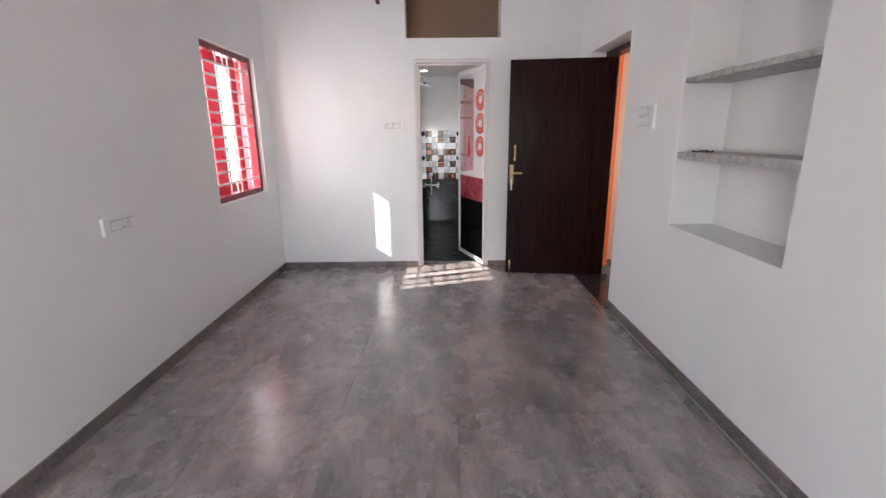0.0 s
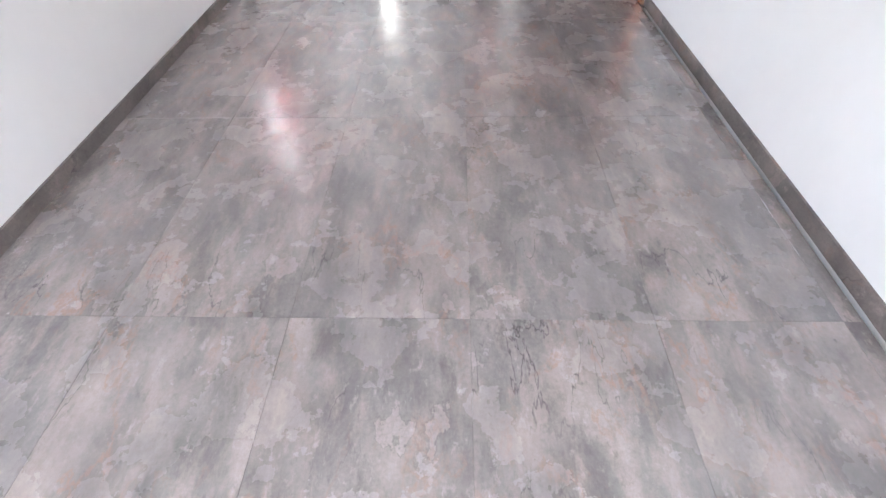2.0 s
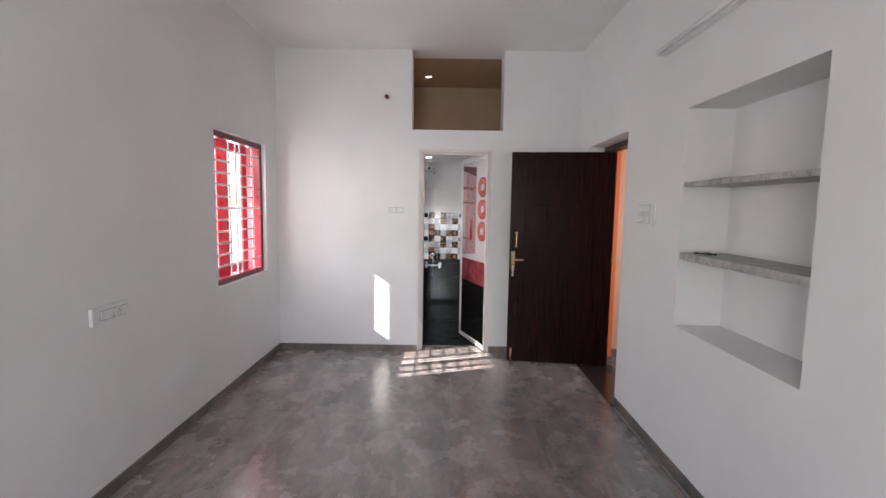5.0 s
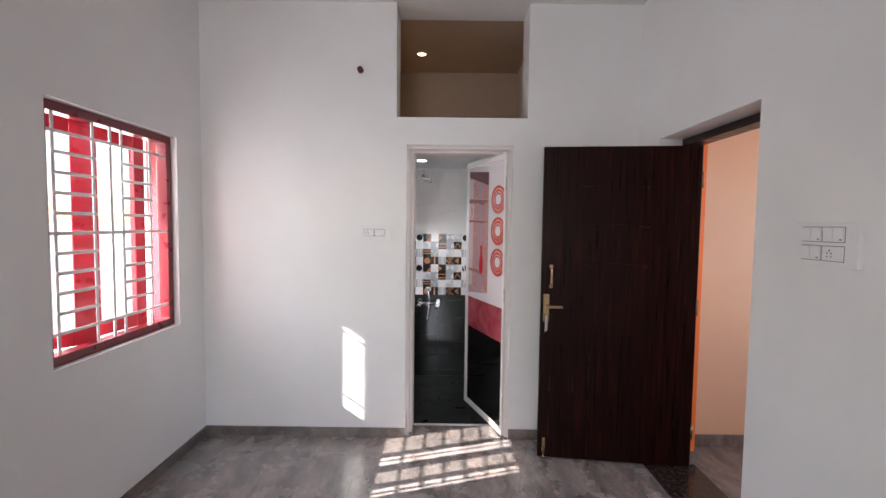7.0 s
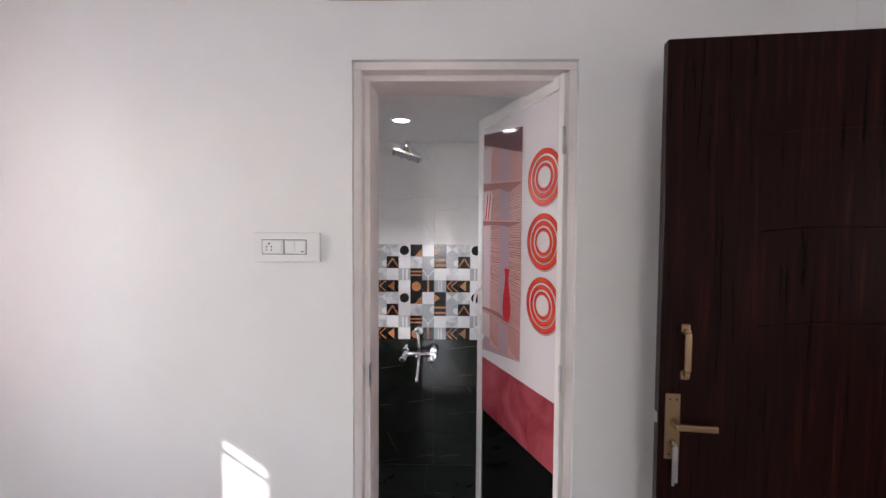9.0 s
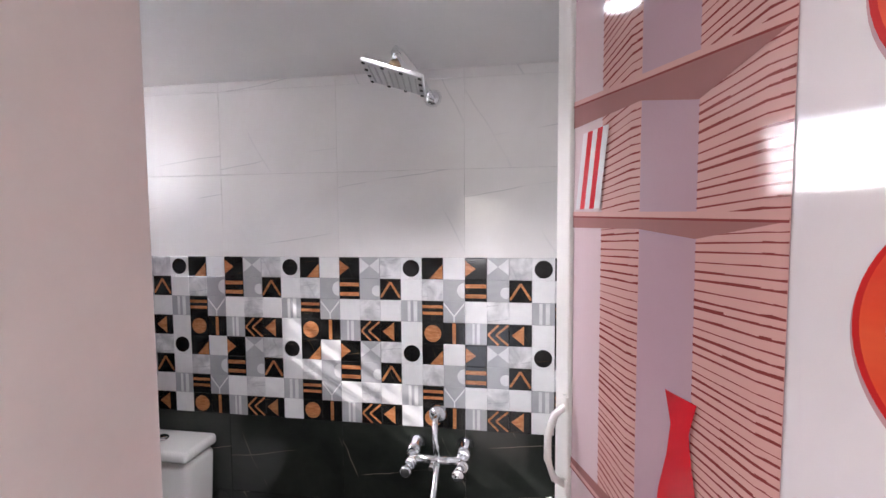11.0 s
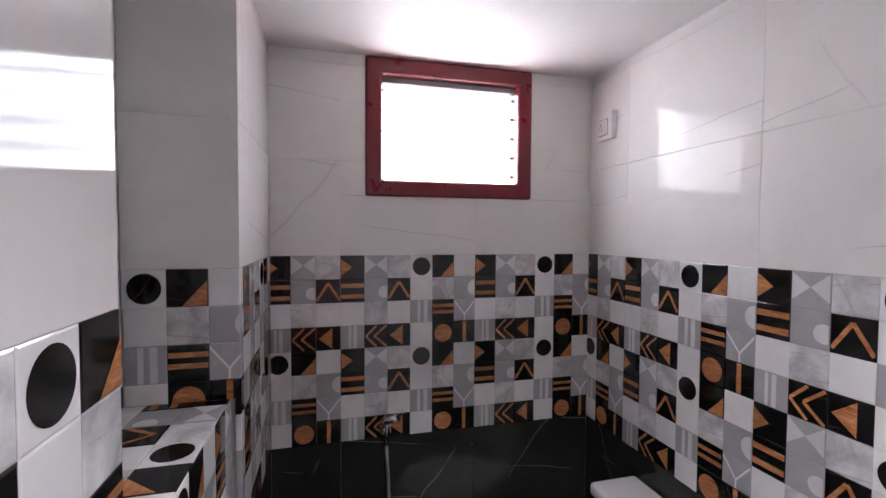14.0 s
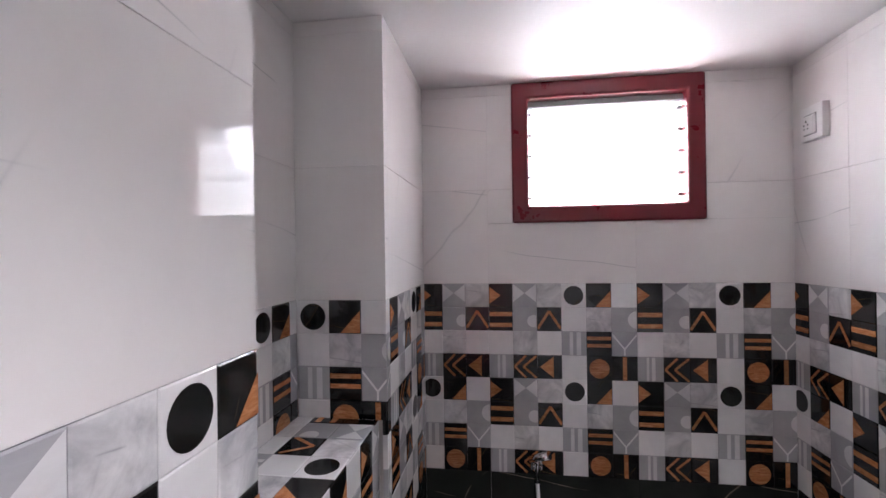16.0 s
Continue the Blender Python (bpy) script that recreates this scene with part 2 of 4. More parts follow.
LED = mat("cool_led_lens", (0.86, 0.93, 1.0), 0.3, emit=2.5)
LED_WARM = mat("warm_led_lens", (1.0, 0.80, 0.58), 0.3, emit=1.2)
TUBE = mat("tube_diffuser", (0.88, 0.88, 0.87), 0.25)
GLASS = mat("dusty_window_glass", (0.95, 0.97, 0.97), 0.03)
gt = GLASS.node_tree
clear = gt.nodes.new("ShaderNodeBsdfTransparent")
clear.inputs["Color"].default_value = (0.68, 0.67, 0.66, 1)
shine = gt.nodes.new("ShaderNodeBsdfGlossy")
shine.inputs["Roughness"].default_value = 0.03
both = gt.nodes.new("ShaderNodeMixShader")
both.inputs[0].default_value = 0.05
gt.links.new(clear.outputs[0], both.inputs[1])
gt.links.new(shine.outputs[0], both.inputs[2])
gt.links.new(both.outputs[0], gt.nodes["Material Output"].inputs["Surface"])
FROST = mat("frosted_louvre_glass", (0.95, 0.96, 0.97), 0.3)
ft = FROST.node_tree
thin = ft.nodes.new("ShaderNodeBsdfTransparent")
thin.inputs["Color"].default_value = (0.97, 0.98, 1.0, 1)
milk = ft.nodes.new("ShaderNodeBsdfTranslucent")
milk.inputs["Color"].default_value = (0.64, 0.66, 0.68, 1)
half = ft.nodes.new("ShaderNodeMixShader")
half.inputs[0].default_value = 0.55
ft.links.new(thin.outputs[0], half.inputs[1])
ft.links.new(milk.outputs[0], half.inputs[2])
ft.links.new(half.outputs[0], ft.nodes["Material Output"].inputs["Surface"])
GROUT = mat("pale_grout", (0.50, 0.485, 0.475), 0.9)
FLOOR_GROUT = mat("floor_grout", (0.22, 0.20, 0.18), 0.9)
GROUT_DARK = mat("dark_grout", (0.05, 0.05, 0.05), 0.9)


def marble(name, base, dark, rough, line=(0.3, 0.3, 0.32), amount=0.45, scale=1.0, jump=9.0, width=0.004):
    """Glazed stone-look tile with faint clouds and a few long thin veins."""
    m = mat(name, base, rough)
    g = G(m)
    w = g.world((1, 1, 1), (0.4, 0.5, 0.3), jump)
    c = g.ramp(g.noise(w, 2.5 * scale, 6, 0.6, 0.6), (0.35, dark), (0.7, base))
    bent = g.math("MULTIPLY", g.noise(w, 2.2 * scale, 3, 0.5), 0.16)
    for n, (rot, step) in enumerate((((0.14, 0.14, 0.2), 0.33), ((-0.9, -0.9, 0.4), 0.55))):
        sep = g.n("ShaderNodeSeparateXYZ", Vector=g.world((scale, scale, scale), rot, jump + n))
        run = g.math("ADD", g.math("DIVIDE", sep.outputs["Z"], step), bent)
        off = g.math("ABSOLUTE", g.math("SUBTRACT", g.math("FRACT", run), 0.5))
        keep = g.ramp(g.noise(g.world((1, 1, 1), (0.2, 0.1, 0.9), jump + 2 * n), 2.4 * scale, 2), (0.48, grey(0)), (0.56, grey(amount if n == 0 else amount * 0.5)))
        f = g.math("MULTIPLY", g.ramp(off, (0.0, grey(1)), (width, grey(0.25)), (width * 2.2, grey(0))), keep)
        c = g.mix(f, c, (*line, 1))
    g.color(c)
    g.rough(g.ramp(g.noise(g.world(), 7, 4), (0.3, grey(rough * 0.8)), (0.7, grey(rough * 1.5))))
    return m


WHITE_TILE = marble("white_glazed_tile", (0.80, 0.775, 0.765), (0.74, 0.715, 0.705), 0.03, (0.40, 0.40, 0.41), 0.8, 1.0, 9.0, 0.0032)
BLACK_TILE = marble("black_glazed_tile", (0.030, 0.034, 0.029), (0.016, 0.018, 0.016), 0.09, (0.60, 0.53, 0.42), 0.6, 1.7, 11.0, 0.0038)
WHITE_TILE.node_tree.nodes["Principled BSDF"].inputs["Specular IOR Level"].default_value = 0.15
BATH_FLOOR = marble("black_floor_tile", (0.012, 0.013, 0.012), (0.007, 0.008, 0.007), 0.3, (0.2, 0.2, 0.19), 0.5)
M_WHITE = marble("mosaic_white", (0.80, 0.79, 0.79), (0.72, 0.715, 0.72), 0.10, (0.5, 0.5, 0.52), 0.2, 5.0)
M_MARBLE = marble("mosaic_marble", (0.80, 0.79, 0.79), (0.40, 0.40, 0.42), 0.10, (0.30, 0.30, 0.33), 0.8, 6.0, 9.0, 0.02)
M_BLACK = marble("mosaic_black", (0.016, 0.015, 0.014), (0.008, 0.008, 0.008), 0.10, (0.30, 0.20, 0.08), 0.6, 4.0)
M_GREY = marble("mosaic_grey", (0.44, 0.44, 0.455), (0.36, 0.36, 0.38), 0.10, (0.5, 0.5, 0.5), 0.2, 4.0)
M_LIGHT = marble("mosaic_light", (0.74, 0.735, 0.735), (0.60, 0.60, 0.61), 0.10, (0.5, 0.5, 0.5), 0.3, 5.0)
M_COPPER = mat("mosaic_copper_wood", (0.52, 0.23, 0.09), 0.15)
g = G(M_COPPER)
g.color(g.ramp(g.noise(g.world((1, 1, 6), (0, 0, 0), 3.0), 26, 6, 0.7, 1.0), (0.3, (0.25, 0.085, 0.03)), (0.5, (0.47, 0.185, 0.075)), (0.72, (0.64, 0.32, 0.16))))

P_PINK = mat("print_pink_white", (0.66, 0.50, 0.53), 0.08, 0, 0.25)
P_UNDER = mat("print_shelf_shade", (0.36, 0.16, 0.15), 0.08, 0, 0.25)
P_WHITE = mat("print_white", (0.76, 0.70, 0.72), 0.08, 0, 0.25)
P_MAUVE = mat("print_mauve", (0.50, 0.33, 0.38), 0.08, 0, 0.25)
P_MAUVE_D = mat("print_dark_mauve", (0.16, 0.07, 0.08), 0.08, 0, 0.25)
P_WOOD = mat("print_wood", (0.66, 0.37, 0.34), 0.08, 0, 0.25)
P_SLAT = mat("print_dark_line", (0.26, 0.055, 0.05), 0.08, 0, 0.25)
P_RED = mat("print_red", (0.60, 0.02, 0.03), 0.08, 0, 0.25)
P_ORANGE = mat("print_orange", (0.74, 0.085, 0.035), 0.08, 0, 0.25)
g = G(P_ORANGE)
g.color(g.ramp(g.noise(g.world((1, 1, 2)), 4, 4, 0.6, 0.5), (0.35, (0.66, 0.035, 0.025)), (0.65, (0.80, 0.125, 0.045))))
P_RED_SOFT = mat("print_deep_red", (0.55, 0.022, 0.022), 0.08, 0, 0.25)
P_RING_SHADE = mat("print_soft_rose", (0.52, 0.30, 0.32), 0.08, 0, 0.25)
P_ROSE = mat("print_rose", (0.36, 0.04, 0.06), 0.08, 0, 0.25)
g = G(P_ROSE)
g.color(g.ramp(g.noise(g.world(), 5, 5, 0.6, 0.8), (0.3, (0.25, 0.02, 0.035)), (0.72, (0.50, 0.11, 0.13))))
P_BLACK = mat("print_black", (0.008, 0.007, 0.007), 0.10, 0, 0.6)


# ---- mesh helpers ----
def part(name, bm, material, parent=None, label=""):
    me = bpy.data.meshes.new(name)
    bm.to_mesh(me)
    bm.free()
    for mm in material if isinstance(material, (list, tuple)) else [material]:
        me.materials.append(mm)
    ob = new(name, me)
    if parent is not None:
        ob.parent = parent
    if label:
        ob["label"] = label
    return ob


def empty(name, x=0, y=0, z=0):
    e = new(name)
    e.empty_display_size = 0.05
    e.location = (x, y, z)
    return e


def local(ob, parent):
    """Keep a part built in world metres where it is under a parent that only has a place."""
    ob.matrix_parent_inverse = Matrix.Translation(parent.location).inverted()
    return ob


def add_box(bm, x0, x1, y0, y1, z0, z1, bevel=0.0, seg=2):
    r = bmesh.ops.create_cube(bm, size=1.0)
    vs = r["verts"]
    for v in vs:
        v.co = Vector(((x0 + x1) / 2 + v.co.x * (x1 - x0), (y0 + y1) / 2 + v.co.y * (y1 - y0), (z0 + z1) / 2 + v.co.z * (z1 - z0)))
    if bevel:
        es = list({e for v in vs for e in v.link_edges})
        bmesh.ops.bevel(bm, geom=es, offset=bevel, segments=seg, affect="EDGES", profile=0.5)
    return bm


def box(x0, x1, y0, y1, z0, z1, bevel=0.0, seg=2):
    return add_box(bmesh.new(), x0, x1, y0, y1, z0, z1, bevel, seg)


def boxes(*rows):
    bm = bmesh.new()
    for r in rows:
        add_box(bm, *r)
    return bm


def add_rod(bm, a, b, r, n=12, r2=None, caps=True):
    a, b = Vector(a), Vector(b)
    d = b - a
    m = Matrix.Translation((a + b) / 2) @ d.to_track_quat("Z", "Y").to_matrix().to_4x4()
    res = bmesh.ops.create_cone(bm, cap_ends=caps, segments=n, radius1=r, radius2=r if r2 is None else r2, depth=d.length, matrix=m)
    for v in res["verts"]:
        for f in v.link_faces:
            f.smooth = len(f.verts) == 4
    return bm


def rod(a, b, r, n=12, r2=None):
    return add_rod(bmesh.new(), a, b, r, n, r2)


def add_tube(bm, pts, r, n=10):
    """A round tube along points."""
    pts = [Vector(p) for p in pts]
    rings = []
    up = Vector((0.13, 0.2, 1)).normalized()
    for i, p in enumerate(pts):
        d = (pts[min(i + 1, len(pts) - 1)] - pts[max(i - 1, 0)]).normalized()
        s = d.cross(up)
        if s.length < 0.1:
            s = d.cross(Vector((1, 0, 0)))
        s.normalize()
        t = s.cross(d)
        rings.append([bm.verts.new(p + r * (math.cos(2 * math.pi * k / n) * s + math.sin(2 * math.pi * k / n) * t)) for k in range(n)])
    for a, b in zip(rings, rings[1:]):
        for k in range(n):
            f = bm.faces.new((a[k], a[(k + 1) % n], b[(k + 1) % n], b[k]))
            f.smooth = True
    bm.faces.new(rings[0][::-1])
    bm.faces.new(rings[-1])
    bmesh.ops.recalc_face_normals(bm, faces=bm.faces)
    return bm


def tube(pts, r, n=10):
    return add_tube(bmesh.new(), pts, r, n)


def bend(a, b, c, n=8):
    """Points of a smooth bend from a by b to c."""
    a, b, c = Vector(a), Vector(b), Vector(c)
    return [(1 - t) ** 2 * a + 2 * t * (1 - t) * b + t * t * c for t in (k / n for k in range(n + 1))]


def lathe(profile, centre, n=24, axis="Z"):
    """A turned body from (radius, height) rows."""
    bm = bmesh.new()
    rings = []
    for r, h in profile:
        ring = []
        for k in range(n):
            a = 2 * math.pi * k / n
            p = Vector((r * math.cos(a), r * math.sin(a), h))
            if axis == "Y":
                p = Vector((p.x, -p.z, p.y))
            elif axis == "X":
                p = Vector((p.z, p.y, -p.x))
            ring.append(bm.verts.new(p + Vector(centre)))
        rings.append(ring)
    for a, b in zip(rings, rings[1:]):
        for k in range(n):
            f = bm.faces.new((a[k], a[(k + 1) % n], b[(k + 1) % n], b[k]))
            f.smooth = True
    bm.faces.new(rings[0][::-1])
    bm.faces.new(rings[-1])
    bmesh.ops.recalc_face_normals(bm, faces=bm.faces)
    return bm


def structure(name, bm, material, label, category):
    return tagged(part(name, bm, material), label, category, kind="structure")


# ---- large structure ----
XL, XR, YF, ZC = -1.825, 1.256, 4.621, 3.085          # bedroom walls and ceiling
YN, YB, XW, ZB = 4.885, 6.08, -1.822, 2.13            # bath near wall, back wall, window wall, ceiling
YS, XB = -1.9, 0.62                                   # wall behind the start, bath end wall
BF = -0.05                                            # bath floor
T = 0.012                                             # tile thickness

wall_west = structure("wall_west", boxes(
    (-2.06, XL, YS - 0.2, 3.40, -0.15, 3.3), (-2.06, XL, 3.40, 4.335, -0.15, 0.88), (-2.06, XL, 3.40, 4.335, 2.09, 3.3),
    (-2.06, XL, 4.335, 4.75, -0.15, 3.3), (-2.06, XW - T, 4.75, 5.215, -0.15, 3.3), (-2.06, XW - T, 5.215, 5.827, -0.15, 1.66),
    (-2.06, XW - T, 5.215, 5.827, 2.131, 3.3), (-2.06, XW - T, 5.827, 6.35, -0.15, 3.3)), PAINT,
    "white painted plaster outer wall with two window openings", "wall")
wall_north = structure("wall_north", boxes(
    (XL, -1.327 - T, YF, YN - T, -0.15, 3.3), (-1.327 - T, -0.817 + T, YF, 4.683 - T, -0.15, 3.3),
    (-1.327 - T, -0.817 + T, 4.683 - T, YN - T, -0.15, 1.17 - T), (-1.327 - T, -0.817 + T, 4.683 - T, YN - T, ZB + 0.002, 3.3),
    (-0.817 + T, -0.447, YF, YN - T, -0.15, 3.3), (-0.447, -0.372, YF, YN - T, -0.15, 2.303), (-0.372, 0.378, YF, YN - T, 2.112, 2.303),
    (0.378, 0.475, YF, YN - T, -0.15, 2.303), (0.475, 1.55, YF, YN - T, -0.15, 3.3), (-0.372, 0.378, YF, YN - T, -0.15, -0.013)), PAINT,
    "white painted plaster wall with bath doorway and loft opening", "wall")
wall_east = structure("wall_east", boxes(
    (XR, 1.55, YS - 0.2, 1.694, -0.15, 3.3), (XR, 1.55, 1.694, 2.616, -0.15, 0.86), (XR, 1.55, 1.694, 2.616, 2.10, 3.3),
    (1.526, 1.55, 1.694, 2.616, 0.86, 2.10), (XR, 1.55, 2.616, 3.42, -0.15, 3.3), (XR, 1.55, 3.42, 4.313, 2.11, 3.3),
    (XR, 1.55, 4.313, YF, -0.15, 3.3), (XR, 1.55, 3.42, 4.313, -0.15, -0.022)), PAINT,
    "white painted plaster wall with doorway and shelf niche", "wall")
# unseen closing wall, its hole made up to go with the south fill
wall_south = structure("wall_south", boxes((XL, -1.40, YS - 0.2, YS, -0.15, 3.3), (-0.10, XR, YS - 0.2, YS, -0.15, 3.3), (-1.40, -0.10, YS - 0.2, YS, -0.15, 0.75), (-1.40, -0.10, YS - 0.2, YS, 2.15, 3.3)), PAINT, "plain white painted plaster wall with opening added for fill light", "wall")
ceiling = structure("ceiling", box(-2.06, 3.4, YS - 0.2, YN, ZC, ZC + 0.2), CEIL, "flat white painted ceiling", "ceiling")
floor = structure("floor", box(-2.06, 1.22, YS - 0.2, YF + 0.19, -0.15, -0.012), FLOOR_GROUT, "polished grey-brown slate-look tiled floor", "floor")

# bath shell
wall_bath_back = structure("wall_bath_back", box(-2.06, XB + 0.2, YB + T, YB + 0.25, -0.15, 3.3), GROUT, "bath wall tiled white, patterned and black", "wall")
wall_bath_end = structure("wall_bath_end", box(XB, XB + 0.2, YN - T, YB + T, -0.15, 3.3), PAINT, "plain white bath end wall", "wall")
bath_ceiling = structure("ceiling_bath", box(-2.06, XB, YN - T, YB + T, ZB, 2.303), CEIL, "low white painted bath ceiling", "ceiling")
bath_floor = structure("floor_bath", box(-2.06, XB, YF + 0.19, YB + 0.2, -0.2, BF - 0.01), GROUT_DARK, "black tiled bath floor", "floor")
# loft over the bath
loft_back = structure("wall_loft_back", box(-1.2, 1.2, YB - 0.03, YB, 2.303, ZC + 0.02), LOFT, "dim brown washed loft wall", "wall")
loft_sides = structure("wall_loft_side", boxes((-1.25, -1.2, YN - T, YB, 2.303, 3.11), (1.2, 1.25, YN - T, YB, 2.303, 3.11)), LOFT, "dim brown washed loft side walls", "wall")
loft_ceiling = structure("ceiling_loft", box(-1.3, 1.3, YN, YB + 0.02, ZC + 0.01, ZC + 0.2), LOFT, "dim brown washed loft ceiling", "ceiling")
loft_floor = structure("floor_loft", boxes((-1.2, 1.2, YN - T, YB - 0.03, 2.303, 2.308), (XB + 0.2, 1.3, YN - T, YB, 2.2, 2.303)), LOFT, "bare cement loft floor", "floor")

# hall beyond the bedroom door
hall_floor = structure("floor_hall", box(1.56, 3.4, 1.2, 4.75, -0.15, 0.0), HALL_TILE, "dark slate-look hall floor", "floor")
hall_north = structure("wall_hall_north", box(1.55, 3.4, 4.55, 4.75, -0.1, 3.3), PEACH, "peach painted hall wall", "wall")
# out of view; the opening is added to suit the hall fill lamp
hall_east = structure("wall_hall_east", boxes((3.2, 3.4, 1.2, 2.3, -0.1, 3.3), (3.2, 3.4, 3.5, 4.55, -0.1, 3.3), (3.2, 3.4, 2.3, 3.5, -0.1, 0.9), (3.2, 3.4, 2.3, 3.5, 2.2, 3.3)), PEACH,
                      "unseen peach hall wall with opening added for fill light", "wall")
hall_south = structure("wall_hall_south", box(1.55, 3.4, 1.0, 1.2, -0.1, 3.3), PEACH, "plain peach painted hall wall", "wall")
hall_skin = structure("wall_hall_west", boxes((1.55, 1.562, 1.2, 3.42, 0, ZC), (1.55, 1.562, 4.313, 4.55, 0, ZC), (1.55, 1.562, 3.42, 4.313, 2.11, ZC)), ORANGE, "orange painted hall side of wall", "wall")
reveal = structure("trim_orange_reveal", boxes((1.503, 1.55, 4.300, 4.3125, 0.09, 2.10), (1.503, 1.55, 3.4205, 3.433, 0.09, 2.10)), ORANGE, "orange painted door reveal", "trim")
hall_skirt = structure("baseboard_hall", boxes((1.562, 3.2, 4.536, 4.55, 0, 0.085), (1.503, 1.56, 4.294, 4.3125, 0.0, 0.09), (1.562, 1.576, 4.313, 4.536, 0, 0.085)), SLATE_TRIM, "dark slate-look hall skirting", "baseboard")
threshold = structure("trim_threshold", box(1.224, 1.556, 3.42, 4.313, -0.02, 0.003, 0.002), GRANITE, "black granite door threshold", "threshold")

# outside
ground = structure("ground", box(-400, 400, -400, 400, -0.8, -0.6), EARTH, "pale sunlit concrete yard outside", "ground")
# made-up slabs out of view, sized to trim the sun entering the windows
sunshade = structure("sunshade", boxes((-2.80, -2.06, 3.0, 4.7, 2.16, 2.25), (-2.5, -2.06, 4.72, 6.25, 2.5, 2.58)), CONCRETE, "unseen concrete slab added to cut the sun over windows", "sunshade")

# skirting in the bedroom
SK = 0.067
baseboard = structure("baseboard", boxes(
    (XL, XL + 0.013, YS, YF, 0, SK), (XL + 0.013, -0.374, YF - 0.013, YF, 0, SK), (0.380, XR - 0.013, YF - 0.013, YF, 0, SK),
    (XR - 0.013, XR, YS, 3.42, 0, SK), (XR - 0.013, XR, 4.313, YF - 0.0, 0, SK), (XL + 0.013, XR - 0.013, YS, YS + 0.013, 0, SK)), SLATE_TRIM,
    "dark slate-look skirting tiles along the walls", "baseboard")

# ---- bedroom window ----
def ring(x0, x1, y0, y1, z0, z1, f, bevel):
    """A rectangular frame of face width f, in one piece, with eased edges."""
    bm = bmesh.new()
    loops = []
    for x in (x0, x1):
        for e in (0, f):
            loops.append([bm.verts.new((x, y, z)) for y, z in ((y0 + e, z0 + e), (y1 - e, z0 + e), (y1 - e, z1 - e), (y0 + e, z1 - e))])
    oa, ia, ob_, ib = loops
    for k in range(4):
        n = (k + 1) % 4
        for q in ((oa[k], oa[n], ia[n], ia[k]), (ob_[k], ib[k], ib[n], ob_[n]), (oa[k], ob_[k], ob_[n], oa[n]), (ia[k], ia[n], ib[n], ib[k])):
            bm.faces.new(q)
    bmesh.ops.recalc_face_normals(bm, faces=bm.faces)
    es = [e for e in bm.edges if len(e.link_faces) == 2 and e.calc_face_angle() > 0.5]
    bmesh.ops.bevel(bm, geom=es, offset=bevel, segments=3, affect="EDGES", profile=0.5)
    return bm



def bedroom_window():
    w = empty("window_1", XL - 0.07, 3.855, 0.88)
    tagged(w, "maroon framed window with white grille and open red shutters", "window", kind="structure")
    x0, x1 = XL - 0.105, XL - 0.035
    y0, y1, z0, z1, f = 3.402, 4.333, 0.882, 2.088, 0.046
    fr = ring(x0, x1, y0, y1, z0, z1, f, 0.006)
    local(part("window_frame", fr, RED, w, "maroon enamelled timber frame"), w)
    gx = XL - 0.045
    rows = [1.025 + (1.957 - 1.025) * k / 10 for k in range(11)]
    cols = (3.492, 3.722, 3.918, 4.147)
    for z in (rows[0], rows[5], rows[10]):
        local(part("grille_bar", box(gx - 0.003, gx + 0.003, y0 + 0.03, y1 - 0.03, z - 0.008, z + 0.008, 0.002, 1), GRILLE, w), w)
    for y in (*cols, 3.838):
        local(part("grille_bar", box(gx - 0.010, gx - 0.0035, y - 0.009, y + 0.009, z0 + 0.03, z1 - 0.03, 0.002, 1), GRILLE, w), w)
    for a, b in ((cols[0], cols[1]), (cols[2], cols[3])):
        for k in (1, 2, 3, 4, 6, 7, 8, 9):
            local(part("grille_rung", box(gx - 0.003, gx + 0.003, a - 0.012, b + 0.012, rows[k] - 0.008, rows[k] + 0.008, 0.002, 1), GRILLE, w), w)
    # two glazed leaves, one swung wider than the other
    for (hx, hy), (fx, fy), slim in (((-1.915, 3.762), (-2.165, 3.455), 0), ((-1.965, 4.204), (-2.012, 3.842), 1)):
        ax = Vector((fx - hx, fy - hy, 0))
        W = ax.length
        m = Matrix.Translation((hx, hy, 0)) @ Matrix.Rotation(math.atan2(ax.y, ax.x), 4, "Z")
        st = 0.076 if slim else 0.092
        bm = boxes((0, st, -0.018, 0.018, 0.915, 2.062, 0.004), (W - 0.05, W, -0.018, 0.018, 0.915, 2.062, 0.004),
                  (st, W - 0.05, -0.016, 0.016, 1.985, 2.062, 0.004), (st, W - 0.05, -0.016, 0.016, 0.915, 0.990, 0.004))
        bm.transform(m)
        sh = local(part("shutter", bm, RED_OUT, w, "bright red glazed shutter leaf"), w)
        bm = box(st - 0.004, W - 0.046, -0.002, 0.002, 0.985, 1.99)
        bm.transform(m)
        part("pane", bm, GLASS, sh, "smoky window glass")
    local(part("outer_jamb", boxes((XL - 0.19, XL - 0.107, 4.3255, 4.334, 0.882, 2.088), (XL - 0.19, XL - 0.107, 3.4005, 3.407, 0.882, 2.088)), RED_OUT, w, "bright red outer jamb"), w)


bedroom_window()


